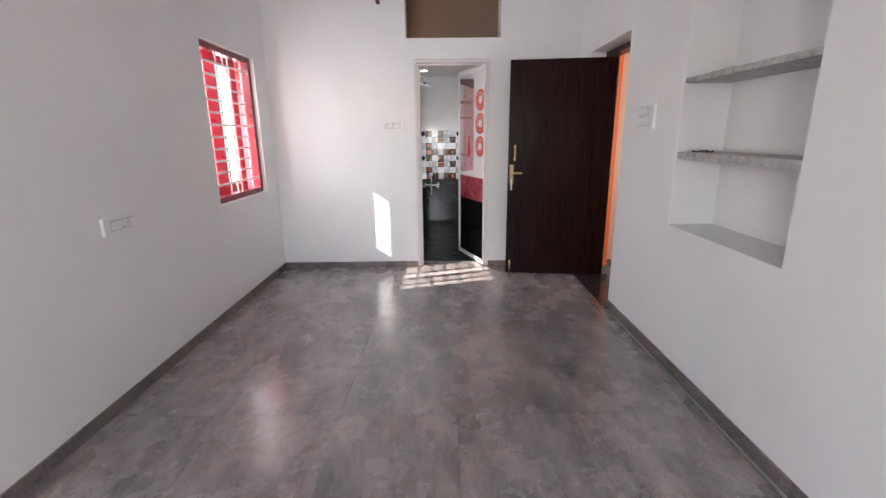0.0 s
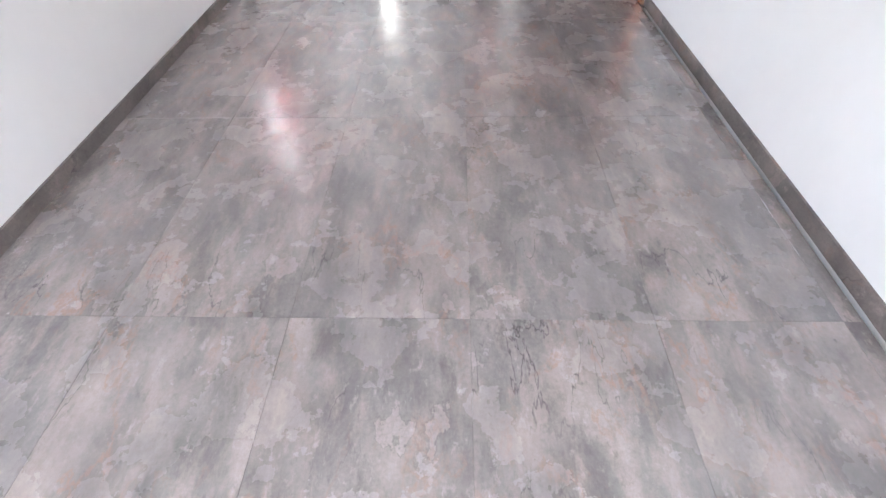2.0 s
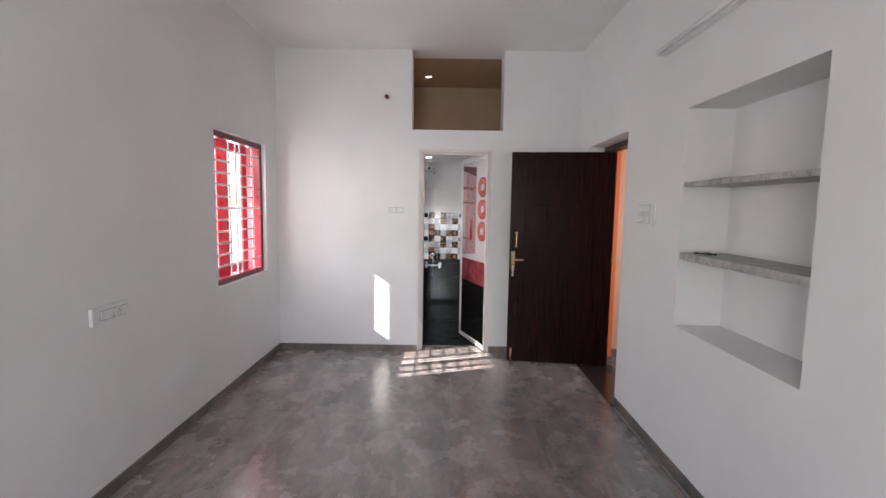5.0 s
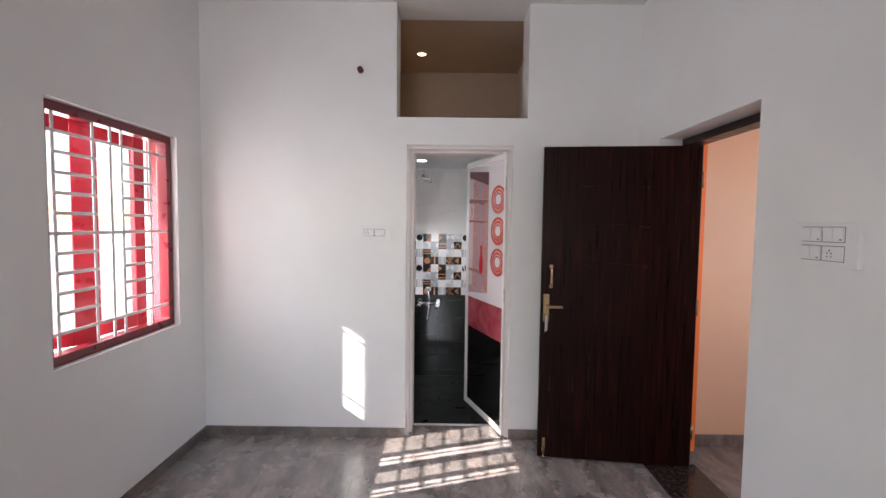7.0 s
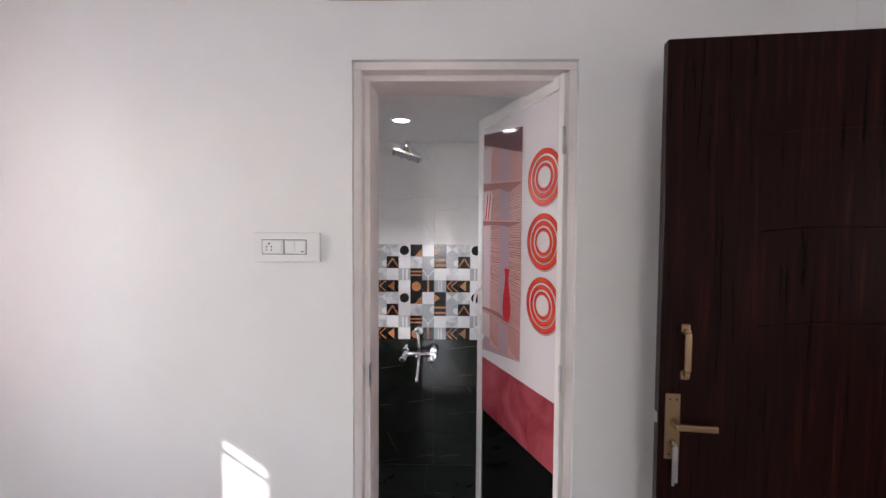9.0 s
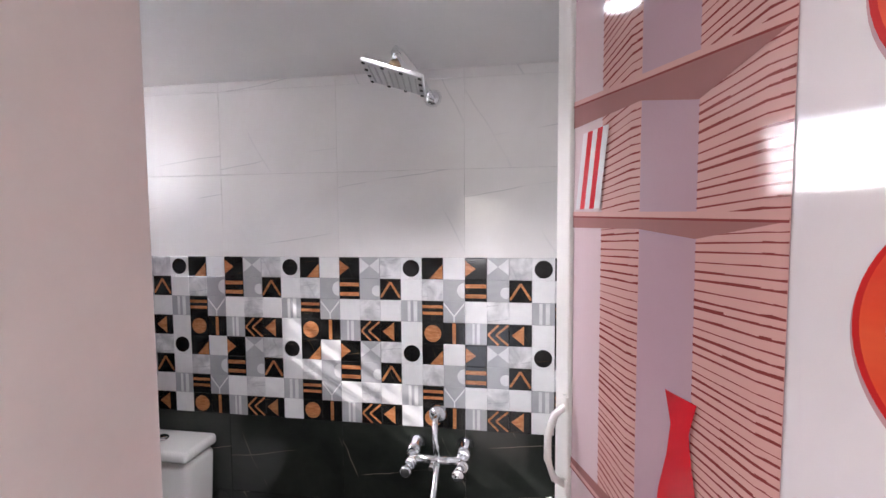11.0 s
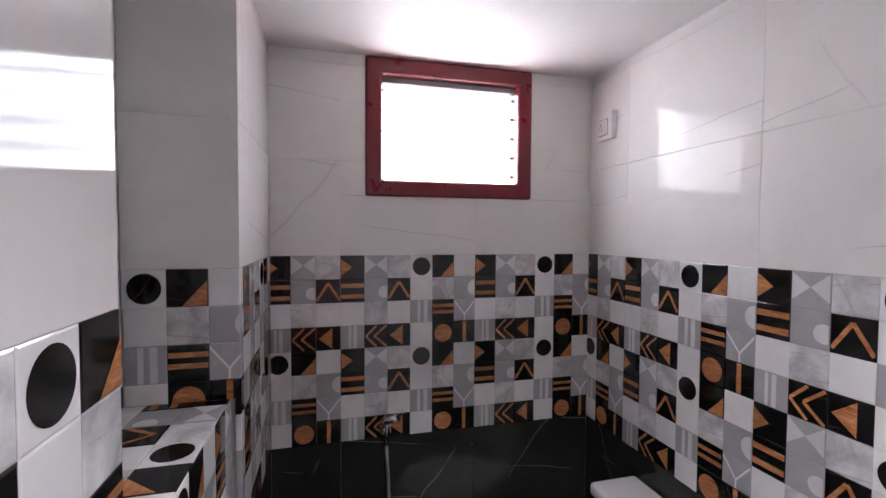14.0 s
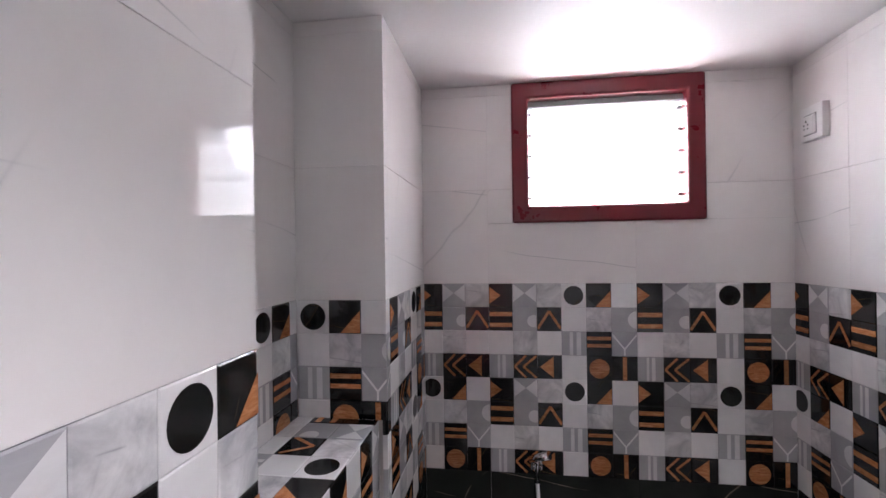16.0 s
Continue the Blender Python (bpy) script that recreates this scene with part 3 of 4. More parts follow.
# ---- bath window ----
def bath_window():
    w = empty("window_2", -1.86, 5.521, 1.66)
    tagged(w, "maroon framed window with frosted glass louvres", "window", kind="structure")
    x0, x1 = XW - 0.10, XW + 0.010
    y0, y1, z0, z1, f = 5.215, 5.827, 1.658, 2.1295, 0.056
    fr = ring(x0, x1, y0, y1, z0, z1, f, 0.009)
    local(part("window_frame", fr, RED, w, "thick maroon enamelled frame"), w)
    local(part("louvre_rail", box(XW - 0.05, XW - 0.02, y0 + f, y1 - f, z1 - f - 0.022, z1 - f - 0.002, 0.002, 1), ALU, w, "grey aluminium louvre rail"), w)
    for k in range(5):
        z = 1.745 + k * 0.072
        for y in (y0 + f, y1 - f - 0.014):
            local(part("louvre_clip", box(XW - 0.060, XW - 0.035, y, y + 0.014, z - 0.004, z + 0.005, 0.002, 1), ALU, w), w)
        bm = bmesh.new()
        c = Vector((XW - 0.062, (y0 + y1) / 2, z + 0.012))
        r = bmesh.ops.create_cube(bm, size=1, matrix=Matrix.Translation(c) @ Euler((0, radians(-66), 0)).to_matrix().to_4x4() @ Matrix.Diagonal((0.09, y1 - y0 - 2 * f - 0.016, 0.004, 1)))
        local(part("louvre_pane", bm, FROST, w), w)


bath_window()


# ---- bath door ----
def bath_door():
    fr = empty("door_1_frame", 0, 4.76, 0)
    tagged(fr, "cream plastic door frame in the bath doorway", "door frame", kind="structure")
    for n, b in (("jamb", (-0.372, -0.345, YF + 0.018, 4.868, 0, 2.085, 0.003)), ("jamb", (0.351, 0.378, YF + 0.018, 4.868, 0, 2.085, 0.003)),
                 ("head", (-0.372, 0.378, YF + 0.018, 4.868, 2.085, 2.112, 0.003)),
                 ("door_stop", (-0.346, -0.325, 4.69, 4.867, 0, 2.065, 0.003)), ("door_stop", (0.340, 0.352, 4.72, 4.867, 0, 2.065, 0.003)),
                 ("door_stop", (-0.346, 0.352, 4.69, 4.867, 2.065, 2.086, 0.003))):
        local(part(n, box(*b), JAMB, fr), fr)
    local(part("strike_plate", box(-0.3265, -0.3225, 4.655, 4.70, 1.00, 1.08, 0.001, 1), STEEL, fr, "small steel strike plate"), fr)

    d = empty("door_1", 0.360, 4.643, 0)
    d.rotation_euler = (0, 0, math.radians(110.5))
    tagged(d, "half open white bath door with red circle and shelf print", "door", kind="structure")
    W, Z0, Z1, th, s = 0.700, 0.012, 2.075, 0.03, 0.048
    # the door's own axes: x along its width, y towards the room side, z up
    sh = 0.030
    fm = boxes((0, sh, 0, th, Z0, Z1, 0.004), (W - s, W, 0, th, Z0, Z1, 0.004), (sh, W - s, 0, th, Z1 - s, Z1, 0.004), (sh, W - s, 0, th, Z0, Z0 + s, 0.004))
    part("leaf_frame", fm, UPVC, d, "white plastic door stiles and rails")
    panel = part("panel", box(sh - 0.003, W - s + 0.003, 0.008, th - 0.008, Z0 + s - 0.003, Z1 - s + 0.003), P_WHITE, d, "glossy white printed door panel")
    face = th - 0.008

    def poly(name, pts, m, lift):
        bm = bmesh.new()
        bm.faces.new([bm.verts.new((u, face + lift, z)) for u, z in pts])
        bmesh.ops.recalc_face_normals(bm, faces=bm.faces)
        for f in bm.faces:
            if f.normal.y < 0:
                f.normal_flip()
        return part(name, bm, m, panel)

    def quad(name, u0, u1, z0, z1, m, lift):
        return poly(name, ((u0, z0), (u0, z1), (u1, z1), (u1, z0)), m, lift)

    uL, uR = sh + 0.001, W - s - 0.001
    quad("print_black", uL, uR, Z0 + s, 0.69, P_BLACK, 0.0008)
    quad("print_rose", uL, uR, 0.69, 0.945, P_ROSE, 0.0008)
    # printed shelf unit
    a, c1, c2, c3 = 0.286, 0.388, 0.482, 0.569
    poly("print_back", ((a, 1.02), (a, 1.96), (uR, 2.0), (uR, 0.98)), P_MAUVE, 0.0006)
    quad("print_side", c3, uR, 1.05, 1.93, P_PINK, 0.0009)
    poly("print_top", ((a, 1.86), (a, 1.96), (uR, 2.0), (uR, 1.95)), P_MAUVE_D, 0.0014)
    for p0, p1 in ((a, c1), (c2, c3)):
        quad("print_wood", p0, p1, 1.02, 1.93, P_WOOD, 0.0012)
        bm = bmesh.new()
        mid = p0 * 0.76 + p1 * 0.24
        z = 1.03
        while z < 1.92:
            t = 0.0012 + 0.0019 * random.random()
            fall = 0.10 * (z - 1.5)
            for p, q, e0, e1 in ((p0, mid, z + 0.001 * random.random(), z), (mid, p1, z, z - fall * 0.7)):
                for f0, f1 in ((0.0, 0.5), (0.5, 1.0)):
                    g0, g1 = p + (q - p) * f0, p + (q - p) * f1
                    y0, y1 = e0 + (e1 - e0) * f0, e0 + (e1 - e0) * f1
                    k0, k1 = t * (0.6 + 0.7 * random.random()), t * (0.6 + 0.7 * random.random())
                    bm.faces.new([bm.verts.new(v) for v in ((g0, face + 0.0018, y0), (g0, face + 0.0018, y0 + k0), (g1, face + 0.0018, y1 + k1), (g1, face + 0.0018, y1))])
            z += 0.0085 + 0.0035 * random.random()
        bmesh.ops.recalc_face_normals(bm, faces=bm.faces)
        tagged(part("print_slat_line", bm, P_SLAT, panel), kind="stuff")
    # shelves: a bright front edge over a shaded underside
    for zd, zl, drop in ((1.752, 1.772, 0.040), (1.590, 1.597, 0.024), (1.150, 1.176, -0.012)):
        poly("print_shelf_under", ((a, zd - 0.008), (uR, zl - 0.006), (uR, zl - drop), (c2, zl - drop), (c1, zd - drop * 1.1)), P_UNDER, 0.0022)
        poly("print_shelf", ((a, zd - 0.007), (a, zd), (uR, zl + 0.002), (uR, zl - 0.005)), P_WOOD, 0.0024)
        poly("print_shelf_edge", ((a, zd - 0.0095), (a, zd - 0.007), (uR, zl - 0.005), (uR, zl - 0.0075)), P_SLAT, 0.0026)
    for k in range(5):
        u = 0.642 - k * 0.014
        poly("print_book", ((u, 1.602), (u - 0.022, 1.718), (u - 0.037, 1.718), (u - 0.015, 1.602)), P_WHITE if k % 2 == 0 else P_RED, 0.0028 + 0.0002 * k)
    prof = ((0.020, 1.164), (0.032, 1.184), (0.037, 1.220), (0.032, 1.265), (0.019, 1.315), (0.014, 1.352), (0.024, 1.388))
    vc = 0.402
    poly("print_vase", [(vc - r, z) for r, z in prof] + [(vc + r, z) for r, z in reversed(prof)], P_RED, 0.0034)
    # ringed circles, cut by the stile; each ring has a deep red side and a lit orange face
    def arc(r0, r1, cu, cz, m, lift, squash=0.91):
        bm = bmesh.new()
        n = 64
        for k in range(n):
            q = [2 * math.pi * j / n for j in (k, k + 1)]
            co = [(max(uL, cu + r * math.cos(t)), cz + squash * r * math.sin(t)) for r, t in ((r0, q[0]), (r0, q[1]), (r1, q[1]), (r1, q[0]))]
            if max(c[0] for c in co) - uL > 1e-5 and len({(round(u, 5), round(z, 5)) for u, z in co}) == 4:
                bm.faces.new([bm.verts.new((u, face + lift, z)) for u, z in co])
        bmesh.ops.recalc_face_normals(bm, faces=bm.faces)
        return part("print_ring", bm, m, panel, "orange-red printed ring")

    for cz in (1.744, 1.510, 1.277):
        for r0, r1 in ((0.113, 0.092), (0.083, 0.065), (0.056, 0.043)):
            arc(r0 + 0.003, r1 + 0.002, 0.1225, cz - 0.004, P_RING_SHADE, 0.0016)
            arc(r0, r1, 0.124, cz, P_RED_SOFT, 0.0022)
            arc(r0 - 0.004, r1 + 0.001, 0.123, cz + 0.001, P_ORANGE, 0.0026)
    hd = [(W - 0.045, th, 1.135), (W - 0.045, th + 0.022, 1.15), (W - 0.045, th + 0.034, 1.185), (W - 0.045, th + 0.034, 1.225), (W - 0.045, th + 0.022, 1.26), (W - 0.045, th, 1.275)]
    part("handle", tube(hd, 0.0065, 10), UPVC, d, "white bow pull handle")
    for z in (1.132, 1.278):
        part("handle_foot", box(W - 0.054, W - 0.036, th - 0.001, th + 0.006, z - 0.013, z + 0.013, 0.003), UPVC, d)
    lt = part("latch", boxes((W - 0.055, W + 0.012, th - 0.001, th + 0.012, 1.050, 1.080, 0.003), (W - 0.085, W - 0.055, th + 0.001, th + 0.010, 1.038, 1.060, 0.003), (W - 0.035, W - 0.025, th + 0.010, th + 0.03, 1.058, 1.070, 0.003)), UPVC, d, "white plastic sliding latch")
    for z in (0.25, 1.05, 1.85):
        part("hinge", rod((-0.006, th + 0.001, z - 0.045), (-0.006, th + 0.001, z + 0.045), 0.006), STEEL, d)


bath_door()


# ---- bedroom door ----
def bedroom_door():
    fr = empty("door_2_frame", 1.45, 3.87, 0)
    tagged(fr, "dark brown timber door frame in the bedroom doorway", "door frame", kind="structure")
    for n, b in (("jamb", (1.40, 1.503, 4.253, 4.312, 0.003, 2.064, 0.004)), ("jamb", (1.40, 1.503, 3.421, 3.48, 0.003, 2.064, 0.004)), ("head", (1.40, 1.503, 3.421, 4.312, 2.064, 2.109, 0.004))):
        local(part(n, box(*b), DOOR_FRAME, fr), fr)
    h, e = Vector((1.492, 4.240, 0)), Vector((0.532, 4.352, 0))
    d = empty("door_2", h.x, h.y, 0)
    d.rotation_euler = (0, 0, math.atan2((e - h).y, (e - h).x))
    tagged(d, "open black-brown veneer bedroom door with brass handle and keys", "door", kind="structure")
    W, th, Z0, Z1 = 0.962, 0.034, 0.014, 2.060
    # the room side of the leaf is +y of its own axes
    part("leaf", box(0, W, -th, 0, Z0, Z1, 0.002, 1), DOOR, d, "dark wood-grain veneer leaf")

    def ridge(u, z0, z1):
        part("moulding", rod((W - u, 0.0, z0), (W - u, 0.0, z1), 0.0035, 8), DOOR, d)

    for z0, z1 in ((0.16, 0.31), (0.465, 0.60)):
        ridge(0.068, z0, z1)
        ridge(0.218, z0, z1)
    ridge(0.315, 0.04, 0.36)
    ridge(0.315, 0.375, 0.73)
    for z in (1.30, 1.55, 1.80):
        part("moulding", tube(bend((W - 0.24, 0.0, z), (W - 0.45, 0.0, z + 0.03), (W - 0.66, 0.0, z)), 0.0025, 6), DOOR, d)
    plate = part("lock_plate", box(W - 0.055, W - 0.016, -0.001, 0.006, 0.925, 1.108, 0.003), BRASS, d, "antique brass lock plate")
    part("lever", boxes((W - 0.135, W - 0.03, 0.036, 0.048, 1.022, 1.040, 0.004), (W - 0.045, W - 0.029, 0.004, 0.040, 1.022, 1.040, 0.004)), BRASS, plate, "antique brass lever handle")
    for z in (1.093, 0.94):
        for u in (0.044, 0.027):
            part("screw", rod((W - u, 0.005, z), (W - u, 0.0075, z), 0.003, 8), DARK, plate)
    part("keyhole", rod((W - 0.036, 0.005, 0.975), (W - 0.036, 0.009, 0.975), 0.007, 12), BRASS_HI, plate)
    keys = part("keys", boxes((W - 0.038, W - 0.034, 0.006, 0.034, 0.970, 0.980, 0.001), (W - 0.042, W - 0.028, 0.028, 0.032, 0.935, 0.972, 0.004), (W - 0.044, W - 0.036, 0.026, 0.030, 0.872, 0.940, 0.002), (W - 0.034, W - 0.027, 0.031, 0.034, 0.866, 0.940, 0.002)), STEEL, d, "small bunch of steel keys in the lock")
    pl = part("pull_handle", box(W - 0.072, W - 0.054, 0.018, 0.028, 1.172, 1.280, 0.005), BRASS_HI, d, "flat brass pull handle")
    for z in (1.160, 1.288):
        part("pull_foot", boxes((W - 0.074, W - 0.052, -0.001, 0.008, z - 0.012, z + 0.012, 0.003), (W - 0.070, W - 0.056, 0.004, 0.024, z - 0.008 + (0.008 if z < 1.2 else -0.008), z + 0.008 + (0.008 if z < 1.2 else -0.008), 0.003)), BRASS, pl)
    part("stopper", boxes((W - 0.05, W - 0.028, -0.001, 0.012, 0.05, 0.15, 0.003), (W - 0.044, W - 0.034, 0.008, 0.02, 0.018, 0.085, 0.003), (W - 0.048, W - 0.030, 0.006, 0.024, 0.016, 0.032, 0.004)), BRASS_HI, d, "small brass foot stopper")
    part("edge_latch", box(W - 0.001, W + 0.004, -0.026, -0.008, 1.02, 1.05, 0.001, 1), STEEL, d)
    for z in (0.25, 1.05, 1.85):
        part("hinge", rod((-0.004, 0.001, z - 0.05), (-0.004, 0.001, z + 0.05), 0.007), BRASS, d)


bedroom_door()


# ---- electric fittings ----
def plate_at(name, origin, U, V, N, w, h, modules, label, margin=0.012):
    """A wall plate: origin at its lower left corner, with modules as (u0, u1, v0, v1, kind)."""
    m = Matrix(((U[0], V[0], N[0], origin[0]), (U[1], V[1], N[1], origin[1]), (U[2], V[2], N[2], origin[2]), (0, 0, 0, 1)))
    e = new(name)
    e.empty_display_size = 0.05
    e.matrix_world = m @ Matrix.Translation((0, 0, 0.009))
    tagged(e, label, "switchboard")
    part("plate", box(0, w, 0, h, -0.010, 0.009, 0.002), PLASTIC, e)
    for u0, u1, v0, v1, kind in modules:
        # dark grey rim, slightly proud, colours in the shade round each module
        part("recess", box(u0 - 0.0024, u1 + 0.0024, v0 - 0.0024, v1 + 0.0024, 0.004, 0.0096), GAP_DIMPLE_GREY, e)
        md = part(kind, box(u0, u1, v0, v1, 0.004, 0.0125, 0.0015, 1), PLASTIC, e)
        c, cv = (u0 + u1) / 2, (v0 + v1) / 2
        if kind == "socket":
            for du, dv, r in ((0, 0.011, 0.0034), (-0.008, 0.001, 0.0026), (0.008, 0.001, 0.0026), (-0.008, -0.010, 0.0024), (0.008, -0.010, 0.0024)):
                part("pin_hole", rod((c - 0.012 + du, cv + dv, 0.0105), (c - 0.012 + du, cv + dv, 0.0130), r, 10), DARK, md)
            part("rocker", box(u1 - 0.018, u1 - 0.004, v0 + 0.004, v1 - 0.004, 0.011, 0.0145, 0.002, 1), PLASTIC, md)
        else:
            n = 2 if u1 - u0 > 0.06 else 1
            for k in range(n):
                a = u0 + (u1 - u0) * k / n
                b = u0 + (u1 - u0) * (k + 1) / n
                bm = bmesh.new()
                bmesh.ops.create_cube(bm, size=1, matrix=Matrix.Translation(((a + b) / 2, cv, 0.0125)) @ Euler((radians(5), 0, 0)).to_matrix().to_4x4() @ Matrix.Diagonal((b - a - 0.003, v1 - v0 - 0.004, 0.005, 1)))
                part("rocker", bm, PLASTIC, md)
            part("dimple", box(u1 - 0.014, u1 - 0.006, v0 + 0.006, v0 + 0.010, 0.0135, 0.0155), GAP_DIMPLE_GREY, md)
    return e


plate_at("switchboard", (-0.700, YF, 1.440), (1, 0, 0), (0, 0, 1), (0, -1, 0), 0.222, 0.098, ((0.030, 0.100, 0.027, 0.073, "socket"), (0.106, 0.176, 0.027, 0.073, "switch")), "white plastic switchboard with socket beside the bath door")
plate_at("switchboard", (XR, 3.165, 1.422), (0, -1, 0), (0, 0, 1), (-1, 0, 0), 0.251, 0.155, ((0.028, 0.110, 0.088, 0.138, "switch"), (0.118, 0.200, 0.088, 0.138, "switch"), (0.028, 0.110, 0.022, 0.072, "switch"), (0.118, 0.200, 0.022, 0.072, "socket")), "white two-row plastic switchboard beside the bedroom door")
plate_at("switchboard", (XL, 2.175, 0.912), (0, 1, 0), (0, 0, 1), (1, 0, 0), 0.268, 0.090, ((0.050, 0.135, 0.022, 0.068, "switch"), (0.142, 0.227, 0.022, 0.068, "socket")), "white plastic switchboard low under the window side")
plate_at("switchboard", (-1.757, YB, 1.872), (1, 0, 0), (0, 0, 1), (0, -1, 0), 0.092, 0.098, ((0.018, 0.066, 0.018, 0.072, "socket"),), "white plastic socket plate on bath tiles")


def tube_light():
    e = empty("tube_light", 1.2, 2.30, 2.49)
    tagged(e, "white tube light fitting high on painted wall", "tube light")
    local(part("batten", box(1.212, XR + 0.001, 1.70, 2.90, 2.475, 2.515, 0.004), PLASTIC, e, "white plastic batten"), e)
    local(part("diffuser", rod((1.200, 1.72, 2.492), (1.200, 2.88, 2.492), 0.015, 14), TUBE, e, "white opal tube"), e)
    for y in (1.705, 2.882):
        local(part("end_cap", box(1.183, 1.215, y, y + 0.016, 2.474, 2.512, 0.004), PLASTIC, e), e)


tube_light()


def downlight(name, x, y, z, r, lens, label):
    e = empty(name, x, y, z)
    tagged(e, label, "ceiling light")
    local(part("trim_ring", lathe(((r, 0.002), (r * 1.25, 0.001), (r * 1.28, -0.004), (r * 1.05, -0.010), (r, -0.008)), (x, y, z), 28), PLASTIC, e), e)
    local(part("lens", lathe(((r * 0.2, -0.006), (r, -0.006), (r, -0.008), (r * 0.6, -0.010), (r * 0.1, -0.011)), (x, y, z), 28), lens, e), e)


downlight("downlight", -0.31, 5.47, ZB, 0.042, LED, "round cool white downlight in bath ceiling")
downlight("downlight", 0.27, 5.47, ZB, 0.042, LED, "round cool white downlight in bath ceiling")
downlight("downlight", -0.325, 5.557, ZC + 0.01, 0.036, LED_WARM, "round warm downlight in loft ceiling")

# capped pipe end in the wall
pp = empty("wall_pipe", -0.698, YF, 2.619)
tagged(pp, "short maroon pipe end sticking out of wall", "pipe")
local(part("sleeve", lathe(((0.020, 0.02), (0.020, -0.035), (0.016, -0.037), (0.016, -0.020)), (-0.698, YF, 2.619), 18, "Y"), PIPE_RED, pp), pp)
for o in pp.children:
    o.data.transform(Matrix.Translation((-0.698, YF, 2.619)) @ Matrix.Scale(-1, 4, (0, 1, 0)) @ Matrix.Translation((0.698, -YF, -2.619)))
    o.data.flip_normals()


# ---- niche shelves ----
def shelf(z, t, name_label):
    bm = box(XR + 0.006, 1.535, 1.692, 2.618, z - t, z, 0.0)
    bmesh.ops.subdivide_edges(bm, edges=bm.edges[:], cuts=6, use_grid_fill=True)
    for v in bm.verts:
        if v.co.x < XR + 0.02:
            v.co.x += 0.006 * noise.noise(v.co * 9)
            v.co.z += 0.004 * noise.noise(v.co * 14)
    o = part("niche_shelf", bm, STONE)
    tagged(o, name_label, "shelf", "niche shelves")


shelf(1.690, 0.028, "rough-edged grey stone shelf slab in wall niche")
shelf(1.288, 0.038, "rough-edged grey stone shelf slab in wall niche")
wire = tagged(part("wire_scrap", tube([(1.34 + 0.035 * math.cos(a), 2.50 + 0.05 * math.sin(a * 0.7), 1.294 + 0.004 * math.sin(3 * a)) for a in (k * 0.4 for k in range(22))], 0.003, 6), BLACK_RUBBER), "small coil of black wire on stone shelf", "wire")


# ---- bath fittings ----
def toilet():
    e = empty("toilet", -1.35, 5.85, BF)
    tagged(e, "white ceramic one-piece toilet with low cistern", "toilet")
    x0, x1, y0, y1 = -1.525, -1.175, 5.90, 6.076
    bm = box(x0 + 0.008, x1 - 0.008, y0 + 0.010, y1, 0.30, 0.690, 0.03, 4)
    for f in bm.faces:
        f.smooth = True
    for v in bm.verts:
        if v.co.z < 0.45:
            v.co.x = -1.35 + (v.co.x + 1.35) * 0.88
    local(part("cistern", bm, CERAMIC, e), e)
    bm = box(x0, x1, y0, y1, 0.692, 0.736, 0.016, 4)
    for v in bm.verts:
        if v.co.z > 0.72:
            d = (Vector((v.co.x, v.co.y, 0)) - Vector((-1.35, 5.99, 0))).length
            v.co.z += 0.008 * max(0, 1 - d / 0.2)
    for f in bm.faces:
        f.smooth = True
    lid = local(part("cistern_lid", bm, CERAMIC, e), e)
    local(part("flush_button", lathe(((0.026, 0.736), (0.027, 0.746), (0.022, 0.750), (0.006, 0.7515)), (-1.352, 5.985, 0.0), 24), CHROME, e, "round chrome flush button"), e)
    # bowl and seat
    bm = bmesh.new()
    rings = []
    for z, sx, sy, cy in ((BF, 0.12, 0.20, 5.74), (0.05, 0.115, 0.19, 5.74), (0.18, 0.13, 0.21, 5.72), (0.28, 0.17, 0.25, 5.68), (0.335, 0.182, 0.265, 5.66)):
        rings.append([bm.verts.new((-1.35 + sx * math.cos(t), cy + sy * math.sin(t), z)) for t in (2 * math.pi * k / 28 for k in range(28))])
    for a, b in zip(rings, rings[1:]):
        for k in range(28):
            bm.faces.new((a[k], a[(k + 1) % 28], b[(k + 1) % 28], b[k])).smooth = True
    bm.faces.new(rings[0][::-1])
    bm.faces.new(rings[-1])
    local(part("bowl", bm, CERAMIC, e), e)
    bm = bmesh.new()
    bmesh.ops.create_cone(bm, cap_ends=True, segments=32, radius1=1, radius2=0.96, depth=0.035, matrix=Matrix.Translation((-1.35, 5.66, 0.354)) @ Matrix.Diagonal((0.185, 0.255, 1, 1)))
    local(part("seat_lid", bm, PLASTIC, e, "closed white seat lid"), e)


toilet()


